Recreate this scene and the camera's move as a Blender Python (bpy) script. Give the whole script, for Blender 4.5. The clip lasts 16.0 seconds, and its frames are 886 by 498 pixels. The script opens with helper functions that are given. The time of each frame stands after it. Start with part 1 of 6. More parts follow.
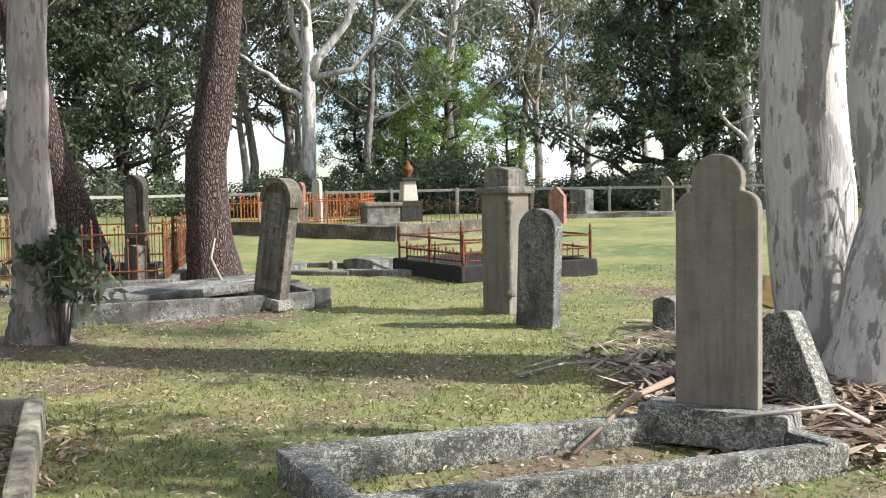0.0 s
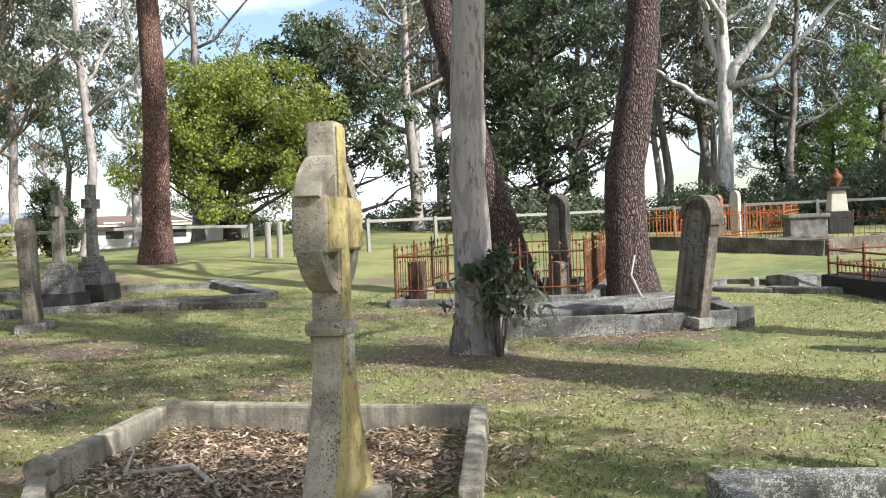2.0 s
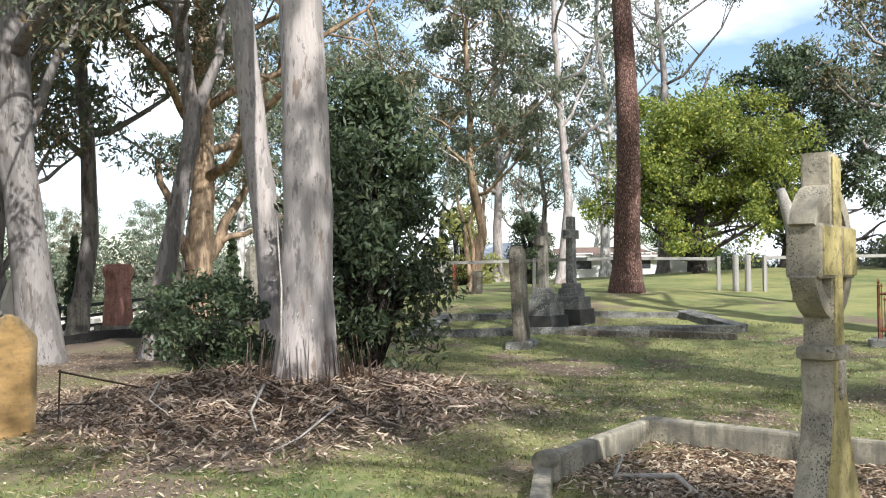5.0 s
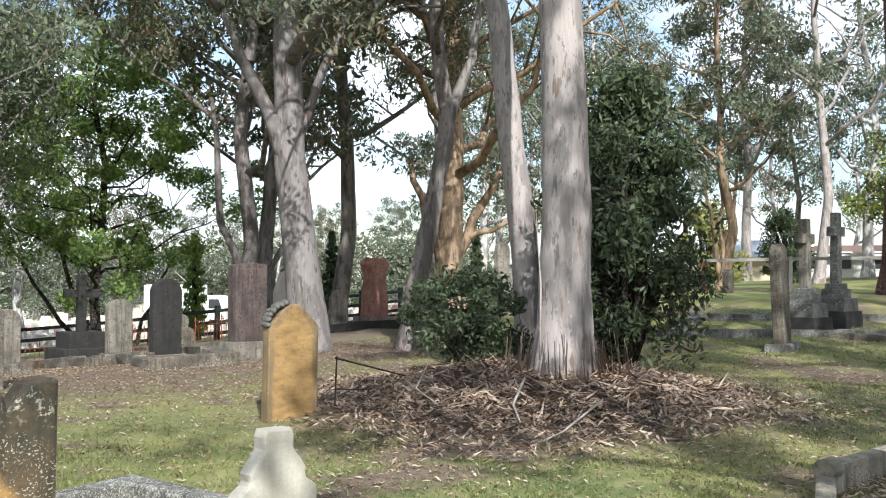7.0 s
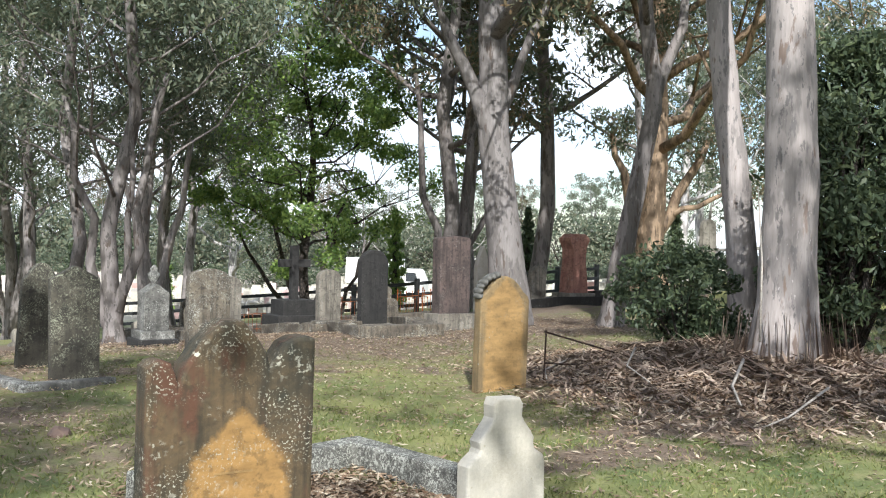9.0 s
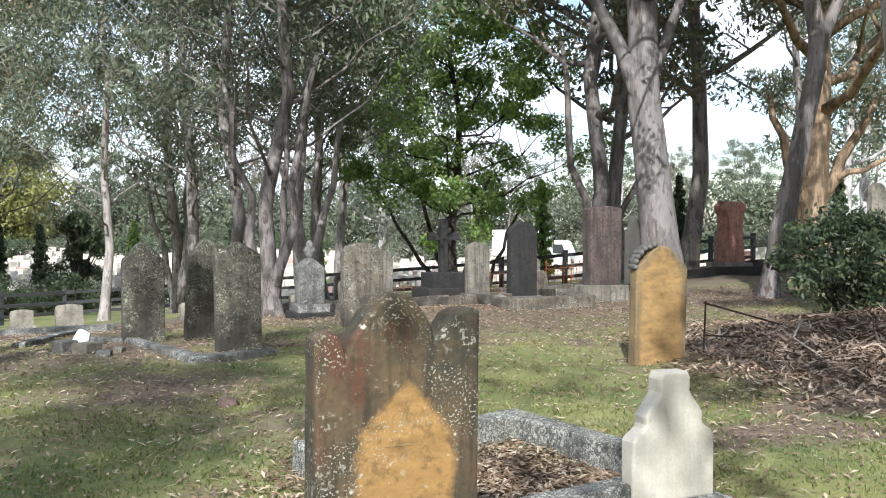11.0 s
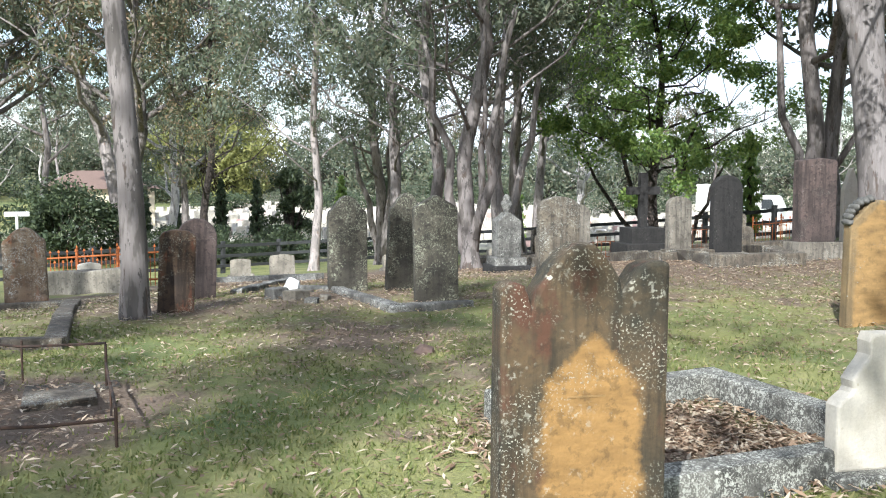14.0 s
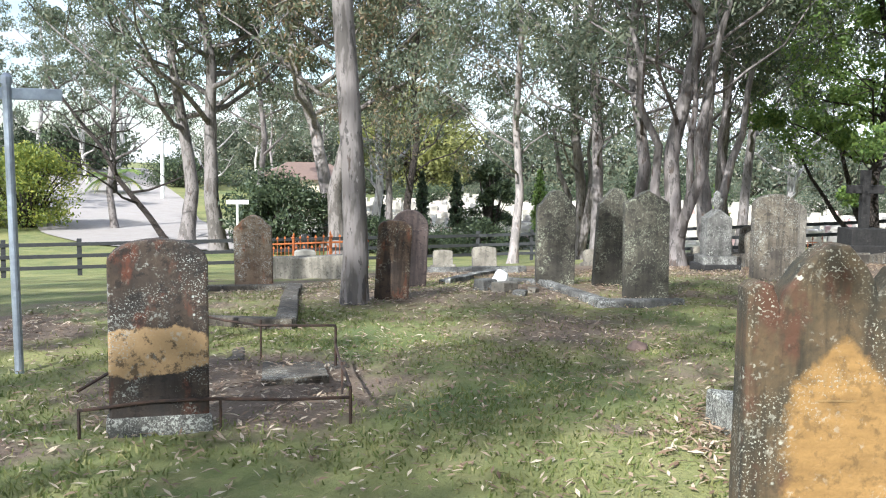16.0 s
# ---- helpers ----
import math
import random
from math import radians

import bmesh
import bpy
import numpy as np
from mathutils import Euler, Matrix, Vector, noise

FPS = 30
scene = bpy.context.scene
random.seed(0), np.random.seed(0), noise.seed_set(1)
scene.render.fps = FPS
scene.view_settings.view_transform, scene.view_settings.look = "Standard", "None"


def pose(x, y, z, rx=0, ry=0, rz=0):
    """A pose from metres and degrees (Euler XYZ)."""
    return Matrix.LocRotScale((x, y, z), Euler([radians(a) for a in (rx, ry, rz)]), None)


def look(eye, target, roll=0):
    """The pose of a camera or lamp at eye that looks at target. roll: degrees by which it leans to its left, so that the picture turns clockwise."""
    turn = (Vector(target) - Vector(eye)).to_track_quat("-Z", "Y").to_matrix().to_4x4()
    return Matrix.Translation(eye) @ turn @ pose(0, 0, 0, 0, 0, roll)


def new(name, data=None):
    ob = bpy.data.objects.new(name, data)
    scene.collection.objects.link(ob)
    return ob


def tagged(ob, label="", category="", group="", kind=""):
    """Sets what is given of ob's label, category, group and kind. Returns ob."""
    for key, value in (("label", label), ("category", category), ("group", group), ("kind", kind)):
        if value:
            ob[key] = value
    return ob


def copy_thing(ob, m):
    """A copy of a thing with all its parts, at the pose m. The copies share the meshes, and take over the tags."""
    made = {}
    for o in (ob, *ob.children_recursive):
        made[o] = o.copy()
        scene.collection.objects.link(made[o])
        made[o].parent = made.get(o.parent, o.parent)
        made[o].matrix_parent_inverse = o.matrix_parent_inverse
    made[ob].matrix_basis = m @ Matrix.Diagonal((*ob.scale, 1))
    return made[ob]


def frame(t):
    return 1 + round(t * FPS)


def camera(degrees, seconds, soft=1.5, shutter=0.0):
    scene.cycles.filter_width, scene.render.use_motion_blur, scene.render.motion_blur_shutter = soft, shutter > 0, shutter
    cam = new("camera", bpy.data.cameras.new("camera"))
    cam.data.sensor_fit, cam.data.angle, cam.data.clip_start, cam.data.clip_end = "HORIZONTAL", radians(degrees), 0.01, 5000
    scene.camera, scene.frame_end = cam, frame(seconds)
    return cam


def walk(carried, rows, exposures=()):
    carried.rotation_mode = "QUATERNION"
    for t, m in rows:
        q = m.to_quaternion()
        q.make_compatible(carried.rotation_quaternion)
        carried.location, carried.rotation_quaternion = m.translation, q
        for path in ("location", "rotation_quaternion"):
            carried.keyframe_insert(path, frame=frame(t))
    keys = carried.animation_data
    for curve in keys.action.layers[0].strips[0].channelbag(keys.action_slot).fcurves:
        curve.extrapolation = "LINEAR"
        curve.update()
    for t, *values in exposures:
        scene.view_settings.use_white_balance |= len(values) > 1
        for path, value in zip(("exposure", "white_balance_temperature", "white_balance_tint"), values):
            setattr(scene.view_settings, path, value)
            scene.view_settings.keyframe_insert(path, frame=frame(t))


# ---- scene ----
cam = camera(49.8, 16.0, soft=1.1)
PATH = [
    (0, (-0.562, -0.143, 1.708), (-0.513, 1.855, 1.623), -1.1),
    (0.5, (-0.616, -0.184, 1.718), (-0.745, 1.81, 1.634), -1.6),
    (1, (-0.647, -0.211, 1.732), (-1.005, 1.756, 1.659), -1.8),
    (1.5, (-0.641, -0.299, 1.779), (-1.237, 1.61, 1.722), -1.6),
    (2, (-0.616, -0.332, 1.789), (-1.398, 1.509, 1.754), -2.1),
    (2.5, (-0.601, -0.367, 1.805), (-1.55, 1.393, 1.79), -2.2),
    (3, (-0.556, -0.49, 1.824), (-1.72, 1.136, 1.844), -2.4),
    (3.2, (-0.514, -0.625, 1.853), (-1.73, 0.963, 1.869), -1.7),
    (5.3, (-0.457, -0.951, 1.724), (-2.04, 0.271, 1.781), -0.6),
    (5.5, (-0.471, -0.983, 1.739), (-2.087, 0.194, 1.792), -0.6),
    (6, (-0.487, -1.045, 1.754), (-2.174, 0.029, 1.807), -0.3),
    (6.5, (-0.507, -1.122, 1.751), (-2.242, -0.129, 1.8), -0.2),
    (7, (-0.54, -1.201, 1.73), (-2.34, -0.33, 1.78), 0.3),
    (7.5, (-0.628, -1.25, 1.703), (-2.466, -0.464, 1.745), 0.5),
    (8, (-0.681, -1.296, 1.694), (-2.553, -0.591, 1.717), 1.2),
    (8.5, (-0.742, -1.339, 1.689), (-2.649, -0.735, 1.696), 1.4),
    (9, (-0.722, -1.392, 1.683), (-2.659, -0.894, 1.679), 1.3),
    (9.5, (-0.766, -1.421, 1.678), (-2.723, -1.01, 1.664), 1.3),
    (10, (-0.848, -1.452, 1.669), (-2.816, -1.094, 1.644), 1.1),
    (10.2, (-0.857, -1.457, 1.675), (-2.83, -1.132, 1.64), 0.8),
    (12.3, (-0.808, -1.410, 1.658), (-2.804, -1.338, 1.557), 0.7),
    (12.5, (-0.855, -1.405, 1.659), (-2.852, -1.348, 1.551), 0.8),
    (13, (-0.844, -1.380, 1.663), (-2.839, -1.456, 1.541), 0.8),
    (13.5, (-0.841, -1.365, 1.662), (-2.825, -1.573, 1.522), 0.2),
    (14, (-0.840, -1.399, 1.654), (-2.822, -1.614, 1.493), -0.0),
    (14.5, (-0.805, -1.437, 1.653), (-2.779, -1.712, 1.480), -0.1),
    (15, (-0.766, -1.486, 1.657), (-2.723, -1.859, 1.479), 0.2),
    (15.5, (-0.709, -1.527, 1.663), (-2.643, -2.004, 1.487), 0.4),
    (16, (-0.695, -1.574, 1.660), (-2.592, -2.183, 1.484), 0.6),
]
walk(cam, [(t, look(eye, target, roll)) for t, eye, target, roll in PATH],
     exposures=[(0, 0.56, 6500, 12), (3, 0.5, 6450, 11), (5.5, 0.42, 6350, 10), (10, 0.36, 6200, 10), (12.5, 0.46, 6140, 10), (16, 0.62, 6080, 10)])

# ---- light ----
SUN_AZ, SUN_EL = radians(-12), radians(36)
world = bpy.data.worlds.new("sky")
scene.world = world
world.use_nodes = True
wn, wl = world.node_tree.nodes, world.node_tree.links
sky = wn.new("ShaderNodeTexSky")
sky.sky_type, sky.sun_disc = "NISHITA", False
sky.sun_elevation, sky.sun_rotation = SUN_EL, radians(90) - SUN_AZ
cloud_co = wn.new("ShaderNodeTexCoord")
cloud_map = wn.new("ShaderNodeMapping")
cloud_map.inputs["Scale"].default_value = (1.0, 1.0, 2.6)
cloud = wn.new("ShaderNodeTexNoise")
cloud.inputs["Scale"].default_value, cloud.inputs["Detail"].default_value = 2.6, 6
cloud_ramp = wn.new("ShaderNodeValToRGB")
cloud_ramp.color_ramp.elements[0].position, cloud_ramp.color_ramp.elements[1].position = 0.44, 0.60
cloud_mix = wn.new("ShaderNodeMix")
cloud_mix.data_type = "RGBA"
cloud_mix.inputs["B"].default_value = (8.2, 8.7, 9.4, 1)
wl.new(cloud_co.outputs["Generated"], cloud_map.inputs["Vector"])
wl.new(cloud_map.outputs["Vector"], cloud.inputs["Vector"])
wl.new(cloud.outputs["Fac"], cloud_ramp.inputs["Fac"])
wl.new(cloud_ramp.outputs["Color"], cloud_mix.inputs["Factor"])
wl.new(sky.outputs["Color"], cloud_mix.inputs["A"])
wl.new(cloud_mix.outputs["Result"], wn["Background"].inputs["Color"])
wn["Background"].inputs["Strength"].default_value = 0.15
sun = new("sun", bpy.data.lights.new("sun", "SUN"))
sun.data.energy, sun.data.angle, sun.data.color = 6.2, radians(0.6), (0.97, 0.97, 0.93)
SUN_DIR = Vector((math.cos(SUN_AZ) * math.cos(SUN_EL), math.sin(SUN_AZ) * math.cos(SUN_EL), math.sin(SUN_EL)))
sun.matrix_world = look(SUN_DIR * 60, (0, 0, 0))


# ---- materials ----
def material(name, rough=0.8, metal=0.0):
    m = bpy.data.materials.new(name)
    m.use_nodes = True
    b = m.node_tree.nodes["Principled BSDF"]
    b.inputs["Roughness"].default_value, b.inputs["Metallic"].default_value = rough, metal
    return m, m.node_tree.nodes, m.node_tree.links, b


def coords(nodes, links, scale=(1, 1, 1), kind="Object"):
    c, mp = nodes.new("ShaderNodeTexCoord"), nodes.new("ShaderNodeMapping")
    mp.inputs["Scale"].default_value = scale
    links.new(c.outputs[kind], mp.inputs["Vector"])
    return mp.outputs["Vector"]


def noise_tex(nodes, links, vec, scale, detail=4, rough=0.6):
    n = nodes.new("ShaderNodeTexNoise")
    n.inputs["Scale"].default_value, n.inputs["Detail"].default_value, n.inputs["Roughness"].default_value = scale, detail, rough
    links.new(vec, n.inputs["Vector"])
    return n.outputs["Fac"]


def ramp(nodes, links, fac, stops):
    r = nodes.new("ShaderNodeValToRGB")
    while len(r.color_ramp.elements) < len(stops):
        r.color_ramp.elements.new(0.5)
    for e, (p, c) in zip(r.color_ramp.elements, stops):
        e.position, e.color = p, (*c, 1) if len(c) == 3 else c
    links.new(fac, r.inputs["Fac"])
    return r.outputs["Color"]


def mix(nodes, links, fac, a, b, how="MIX"):
    m = nodes.new("ShaderNodeMix")
    m.data_type, m.blend_type = "RGBA", how
    for key, v in (("Factor", fac), ("A", a), ("B", b)):
        if isinstance(v, (tuple, float, int)):
            m.inputs[key].default_value = (*v, 1) if isinstance(v, tuple) else v
        else:
            links.new(v, m.inputs[key])
    return m.outputs["Result"]


def relief(nodes, links, bsdf, height, strength, distance):
    b = nodes.new("ShaderNodeBump")
    b.inputs["Strength"].default_value, b.inputs["Distance"].default_value = strength, distance
    links.new(height, b.inputs["Height"])
    links.new(b.outputs["Normal"], bsdf.inputs["Normal"])


def step(lo, hi):
    return [(lo, (0, 0, 0)), (hi, (1, 1, 1))]


def maths(n, l, how, a, b=None, c=None):
    """One arithmetic node; a, b and c are numbers or sockets."""
    m = n.new("ShaderNodeMath")
    m.operation = how
    for i, v in enumerate((a, b, c)):
        if v is None:
            continue
        if isinstance(v, (int, float)):
            m.inputs[i].default_value = v
        else:
            l.new(v, m.inputs[i])
    return m.outputs[0]


def stone_mat(name, pale, dark, lichen, amount, streak=0.5, patch=None, arch=None, rust=None, dirt=0.7):
    """Weathered stone: two tones in clouds and streaks, lichen in spots. patch: a clean bared face (colour, centre, radii);
    arch: the same with a pointed head (colour, middle, half width, top, slope); rust: a red-brown stain in clouds."""
    m, n, l, b = material(name, 0.88)
    v = coords(n, l)
    big = noise_tex(n, l, v, 3.2, 6, 0.65)
    col = mix(n, l, ramp(n, l, big, step(0.36, 0.62)), dark, pale)
    vs = coords(n, l, (9, 9, 0.8))
    st = ramp(n, l, noise_tex(n, l, vs, 1.6, 4), step(0.46, 0.66))
    sc = n.new("ShaderNodeMath")
    sc.operation = "MULTIPLY"
    sc.inputs[1].default_value = streak
    l.new(st, sc.inputs[0])
    col = mix(n, l, sc.outputs[0], col, tuple(0.45 * c for c in dark))
    if rust:
        col = mix(n, l, ramp(n, l, noise_tex(n, l, coords(n, l, (1.6, 1.6, 0.8)), 3.4, 4), step(0.56, 0.66)), col, rust)
    if arch:
        pc, mid, half, top, slope = arch
        sep = n.new("ShaderNodeSeparateXYZ")
        l.new(v, sep.inputs[0])
        head = maths(n, l, "MULTIPLY_ADD", sep.outputs["Z"], -slope, top * slope)
        flank = maths(n, l, "ABSOLUTE", maths(n, l, "SUBTRACT", sep.outputs["X"], mid))
        inside = maths(n, l, "SUBTRACT", maths(n, l, "MINIMUM", head, half), flank)
        ragged = maths(n, l, "MULTIPLY_ADD", noise_tex(n, l, v, 9, 6, 0.7), 0.16, inside)
        bared = mix(n, l, ramp(n, l, noise_tex(n, l, coords(n, l, (1, 1, 3)), 5, 5), step(0.35, 0.7)), pc, tuple(0.62 * c for c in pc))
        col = mix(n, l, ramp(n, l, ragged, step(0.07, 0.115)), col, bared)
    if patch:
        pc, (cx, cy, cz), (rx, ry, rz) = patch
        g = n.new("ShaderNodeTexGradient")
        g.gradient_type = "SPHERICAL"
        mp = n.new("ShaderNodeMapping")
        mp.inputs["Location"].default_value = (-cx / rx, -cy / ry, -cz / rz)
        mp.inputs["Scale"].default_value = (1 / rx, 1 / ry, 1 / rz)
        tc = n.new("ShaderNodeTexCoord")
        l.new(tc.outputs["Object"], mp.inputs["Vector"])
        l.new(mp.outputs["Vector"], g.inputs["Vector"])
        add = n.new("ShaderNodeMath")
        add.operation = "MULTIPLY_ADD"
        add.inputs[1].default_value = 0.8
        l.new(noise_tex(n, l, v, 8, 6, 0.65), add.inputs[0])
        l.new(g.outputs["Fac"], add.inputs[2])
        col = mix(n, l, ramp(n, l, add.outputs[0], step(0.54, 0.62)), col, mix(n, l, big, pc, tuple(0.8 * c for c in pc)))
    spot = ramp(n, l, noise_tex(n, l, v, 40, 5, 0.6), step(0.53, 0.60))
    area = ramp(n, l, noise_tex(n, l, v, 4.5, 3), step(0.66 - 0.28 * amount, 0.82 - 0.28 * amount))
    col = mix(n, l, mix(n, l, 1.0, spot, area, "MULTIPLY"), col, lichen)
    vo = n.new("ShaderNodeTexVoronoi")
    vo.inputs["Scale"].default_value = 13
    vo.inputs["Randomness"].default_value = 1.0
    l.new(v, vo.inputs["Vector"])
    ring = ramp(n, l, vo.outputs["Distance"], [(0.08, (1, 1, 1)), (0.13, (0, 0, 0))])
    few = ramp(n, l, noise_tex(n, l, v, 3.1, 2), step(0.56, 0.62))
    col = mix(n, l, mix(n, l, 1.0, ring, few, "MULTIPLY"), col, lichen)
    speck = ramp(n, l, noise_tex(n, l, v, 95, 2, 0.5), step(0.60 - 0.05 * amount, 0.64 - 0.05 * amount))
    where = ramp(n, l, noise_tex(n, l, v, 2.6, 4), step(0.58 - 0.2 * amount, 0.70 - 0.2 * amount))
    col = mix(n, l, mix(n, l, 1.0, speck, where, "MULTIPLY"), col, tuple(0.85 * c for c in lichen))
    grime = ramp(n, l, noise_tex(n, l, v, 13, 6, 0.7), step(0.52, 0.60))
    gs = n.new("ShaderNodeMath")
    gs.operation = "MULTIPLY"
    gs.inputs[1].default_value = dirt
    l.new(grime, gs.inputs[0])
    col = mix(n, l, gs.outputs[0], col, tuple(0.5 * c for c in dark))
    fine = noise_tex(n, l, v, 60, 3)
    col = mix(n, l, 0.35, col, mix(n, l, fine, (0.25, 0.25, 0.25), (1, 1, 1)), "MULTIPLY")
    l.new(col, b.inputs["Base Color"])
    rough = noise_tex(n, l, v, 24, 6, 0.7)
    relief(n, l, b, rough, 0.6, 0.012)
    return m


GREYSTONE = stone_mat("grey_sandstone", (0.27, 0.24, 0.195), (0.125, 0.11, 0.09), (0.44, 0.45, 0.40), 0.2, 0.7)
SMOOTHSTONE = stone_mat("smooth_grey_sandstone", (0.27, 0.235, 0.19), (0.20, 0.172, 0.14), (0.36, 0.36, 0.32), 0.0, 0.45, dirt=0.2)
BROWNSTONE = stone_mat("brown_sandstone", (0.20, 0.165, 0.12), (0.075, 0.062, 0.05), (0.42, 0.42, 0.37), 0.5, 0.7)
YELLOWSTONE = stone_mat("yellow_sandstone", (0.29, 0.195, 0.09), (0.16, 0.115, 0.06), (0.30, 0.30, 0.25), 0.1, 0.5,
                        arch=((0.37, 0.225, 0.085), 0.0, 0.27, 1.37, 0.9), dirt=0.3)
NEARSTONE = stone_mat("patched_sandstone", (0.13, 0.085, 0.042), (0.036, 0.034, 0.022), (0.54, 0.52, 0.42), 0.3, 0.75,
                      arch=((0.37, 0.21, 0.07), 0.03, 0.215, 1.09, 1.0), rust=(0.10, 0.045, 0.024), dirt=0.35)
BLACKTOP = stone_mat("stained_sandstone", (0.085, 0.058, 0.04), (0.025, 0.022, 0.02), (0.46, 0.47, 0.42), 0.42, 0.5,
                     ((0.46, 0.30, 0.15), (-0.06, -0.08, 0.55), (0.55, 0.5, 0.17)), rust=(0.13, 0.045, 0.024))
LICHENSTONE = stone_mat("lichened_stone", (0.105, 0.092, 0.068), (0.038, 0.034, 0.026), (0.36, 0.37, 0.27), 0.55)
REDDISH = stone_mat("rust_brown_stone", (0.14, 0.085, 0.05), (0.045, 0.032, 0.024), (0.45, 0.43, 0.34), 0.4, 0.8, rust=(0.17, 0.06, 0.03))
# the cross's front: sunlight put into the colour as yellow, with lichen specks
SUNFACE = stone_mat("sun_tinted_lichened_face", (0.52, 0.42, 0.17), (0.36, 0.29, 0.13), (0.22, 0.19, 0.12), 0.35, 0.25)
MOTTLED = stone_mat("mottled_grey_stone", (0.215, 0.205, 0.185), (0.07, 0.067, 0.06), (0.46, 0.46, 0.42), 0.65)
DARKSTONE = stone_mat("dark_stone", (0.034, 0.031, 0.029), (0.018, 0.017, 0.016), (0.16, 0.16, 0.14), 0.05)
PURPLE = stone_mat("reddish_brown_stone", (0.12, 0.085, 0.075), (0.055, 0.042, 0.038), (0.3, 0.28, 0.25), 0.15, 0.7)
REDSTONE = stone_mat("red_granite", (0.44, 0.23, 0.17), (0.27, 0.12, 0.09), (0.45, 0.40, 0.34), 0.2, 0.5)
RUSTSTONE = stone_mat("orange_stained_stone", (0.33, 0.24, 0.16), (0.17, 0.11, 0.07), (0.62, 0.61, 0.55), 0.6, 0.4, rust=(0.32, 0.14, 0.07))
MARBLE = stone_mat("white_marble", (0.60, 0.555, 0.475), (0.48, 0.435, 0.355), (0.36, 0.32, 0.22), 0.0, 0.12, dirt=0.15)
PALESTONE = stone_mat("pale_stone", (0.34, 0.305, 0.245), (0.17, 0.15, 0.12), (0.2, 0.19, 0.16), 0.25, 0.4)
CROSSTONE = stone_mat("cream_sandstone", (0.46, 0.40, 0.30), (0.24, 0.21, 0.165), (0.085, 0.07, 0.058), 0.55, 0.3, dirt=0.35)
KERB = stone_mat("lichened_kerb", (0.20, 0.19, 0.165), (0.055, 0.053, 0.046), (0.48, 0.48, 0.42), 1.1, 0.4)
CONCRETE = stone_mat("old_concrete", (0.44, 0.39, 0.29), (0.19, 0.17, 0.135), (0.10, 0.10, 0.085), 0.4, 0.6, dirt=0.4)


def metal_mat(name, a, bcol, rough=0.8, metal=0.3):
    m, n, l, b = material(name, rough, metal)
    v = coords(n, l)
    l.new(mix(n, l, ramp(n, l, noise_tex(n, l, v, 11, 5), step(0.38, 0.62)), a, bcol), b.inputs["Base Color"])
    relief(n, l, b, noise_tex(n, l, v, 90, 3), 0.4, 0.003)
    return m


RUST = metal_mat("rusty_iron", (0.24, 0.08, 0.028), (0.06, 0.03, 0.02))
ORANGE = metal_mat("orange_rust", (0.42, 0.13, 0.035), (0.24, 0.07, 0.02))
DARKIRON = metal_mat("dark_iron", (0.035, 0.025, 0.02), (0.08, 0.045, 0.03))
GALV = metal_mat("galvanised_steel", (0.38, 0.42, 0.48), (0.28, 0.31, 0.36), 0.45, 0.7)
ROOFTIN = metal_mat("pale_roof_metal", (0.55, 0.58, 0.62), (0.46, 0.49, 0.53), 0.5, 0.2)
WHITEPAINT = metal_mat("white_paint", (0.78, 0.77, 0.74), (0.68, 0.67, 0.63), 0.6, 0.0)
CREAMWALL = metal_mat("cream_wall", (0.66, 0.58, 0.42), (0.58, 0.50, 0.36), 0.8, 0.0)
DARKGLASS = metal_mat("dark_window", (0.03, 0.035, 0.04), (0.05, 0.055, 0.06), 0.15, 0.0)
TERRACOTTA = metal_mat("brown_roof", (0.20, 0.13, 0.10), (0.15, 0.10, 0.08), 0.8, 0.0)


def wood_mat(name, a, bcol):
    m, n, l, b = material(name, 0.85)
    v = coords(n, l, (3, 3, 3))
    grain = noise_tex(n, l, coords(n, l, (2, 24, 24)), 3, 5)
    l.new(mix(n, l, ramp(n, l, grain, step(0.35, 0.68)), a, bcol), b.inputs["Base Color"])
    relief(n, l, b, grain, 0.5, 0.006)
    return m


FENCEWOOD = wood_mat("weathered_timber", (0.31, 0.295, 0.27), (0.18, 0.165, 0.15))
BLACKWOOD = wood_mat("dark_painted_timber", (0.022, 0.024, 0.026), (0.045, 0.045, 0.045))
DEADWOOD = wood_mat("bleached_dead_wood", (0.45, 0.41, 0.36), (0.22, 0.19, 0.16))


def gum_bark(name, pale, mid, dark):
    m, n, l, b = material(name, 0.78)
    v = coords(n, l, (1.6, 1.6, 0.5))
    col = mix(n, l, ramp(n, l, noise_tex(n, l, v, 2.6, 4, 0.55), step(0.45, 0.50)), mid, pale)
    v3 = coords(n, l, (2.6, 2.6, 0.6))
    col = mix(n, l, ramp(n, l, noise_tex(n, l, v3, 2.4, 5, 0.6), step(0.60, 0.64)), col, dark)
    v2 = coords(n, l, (14, 14, 1.6))
    streak = noise_tex(n, l, v2, 2.0, 5)
    col = mix(n, l, 0.5, col, ramp(n, l, streak, [(0.3, (0.55, 0.5, 0.46)), (0.7, (1.05, 1.03, 1.0))]), "MULTIPLY")
    l.new(col, b.inputs["Base Color"])
    flake = noise_tex(n, l, coords(n, l, (3.4, 3.4, 0.9)), 3.0, 6, 0.7)
    col = mix(n, l, ramp(n, l, flake, step(0.57, 0.60)), col, tuple(0.62 * c for c in mid))
    scar = noise_tex(n, l, coords(n, l, (5, 5, 2.2)), 4.0, 4, 0.6)
    col = mix(n, l, ramp(n, l, scar, step(0.66, 0.69)), col, tuple(1.15 * c for c in pale))
    l.new(col, b.inputs["Base Color"])
    relief(n, l, b, mix(n, l, 0.5, streak, flake), 0.5, 0.03)
    return m


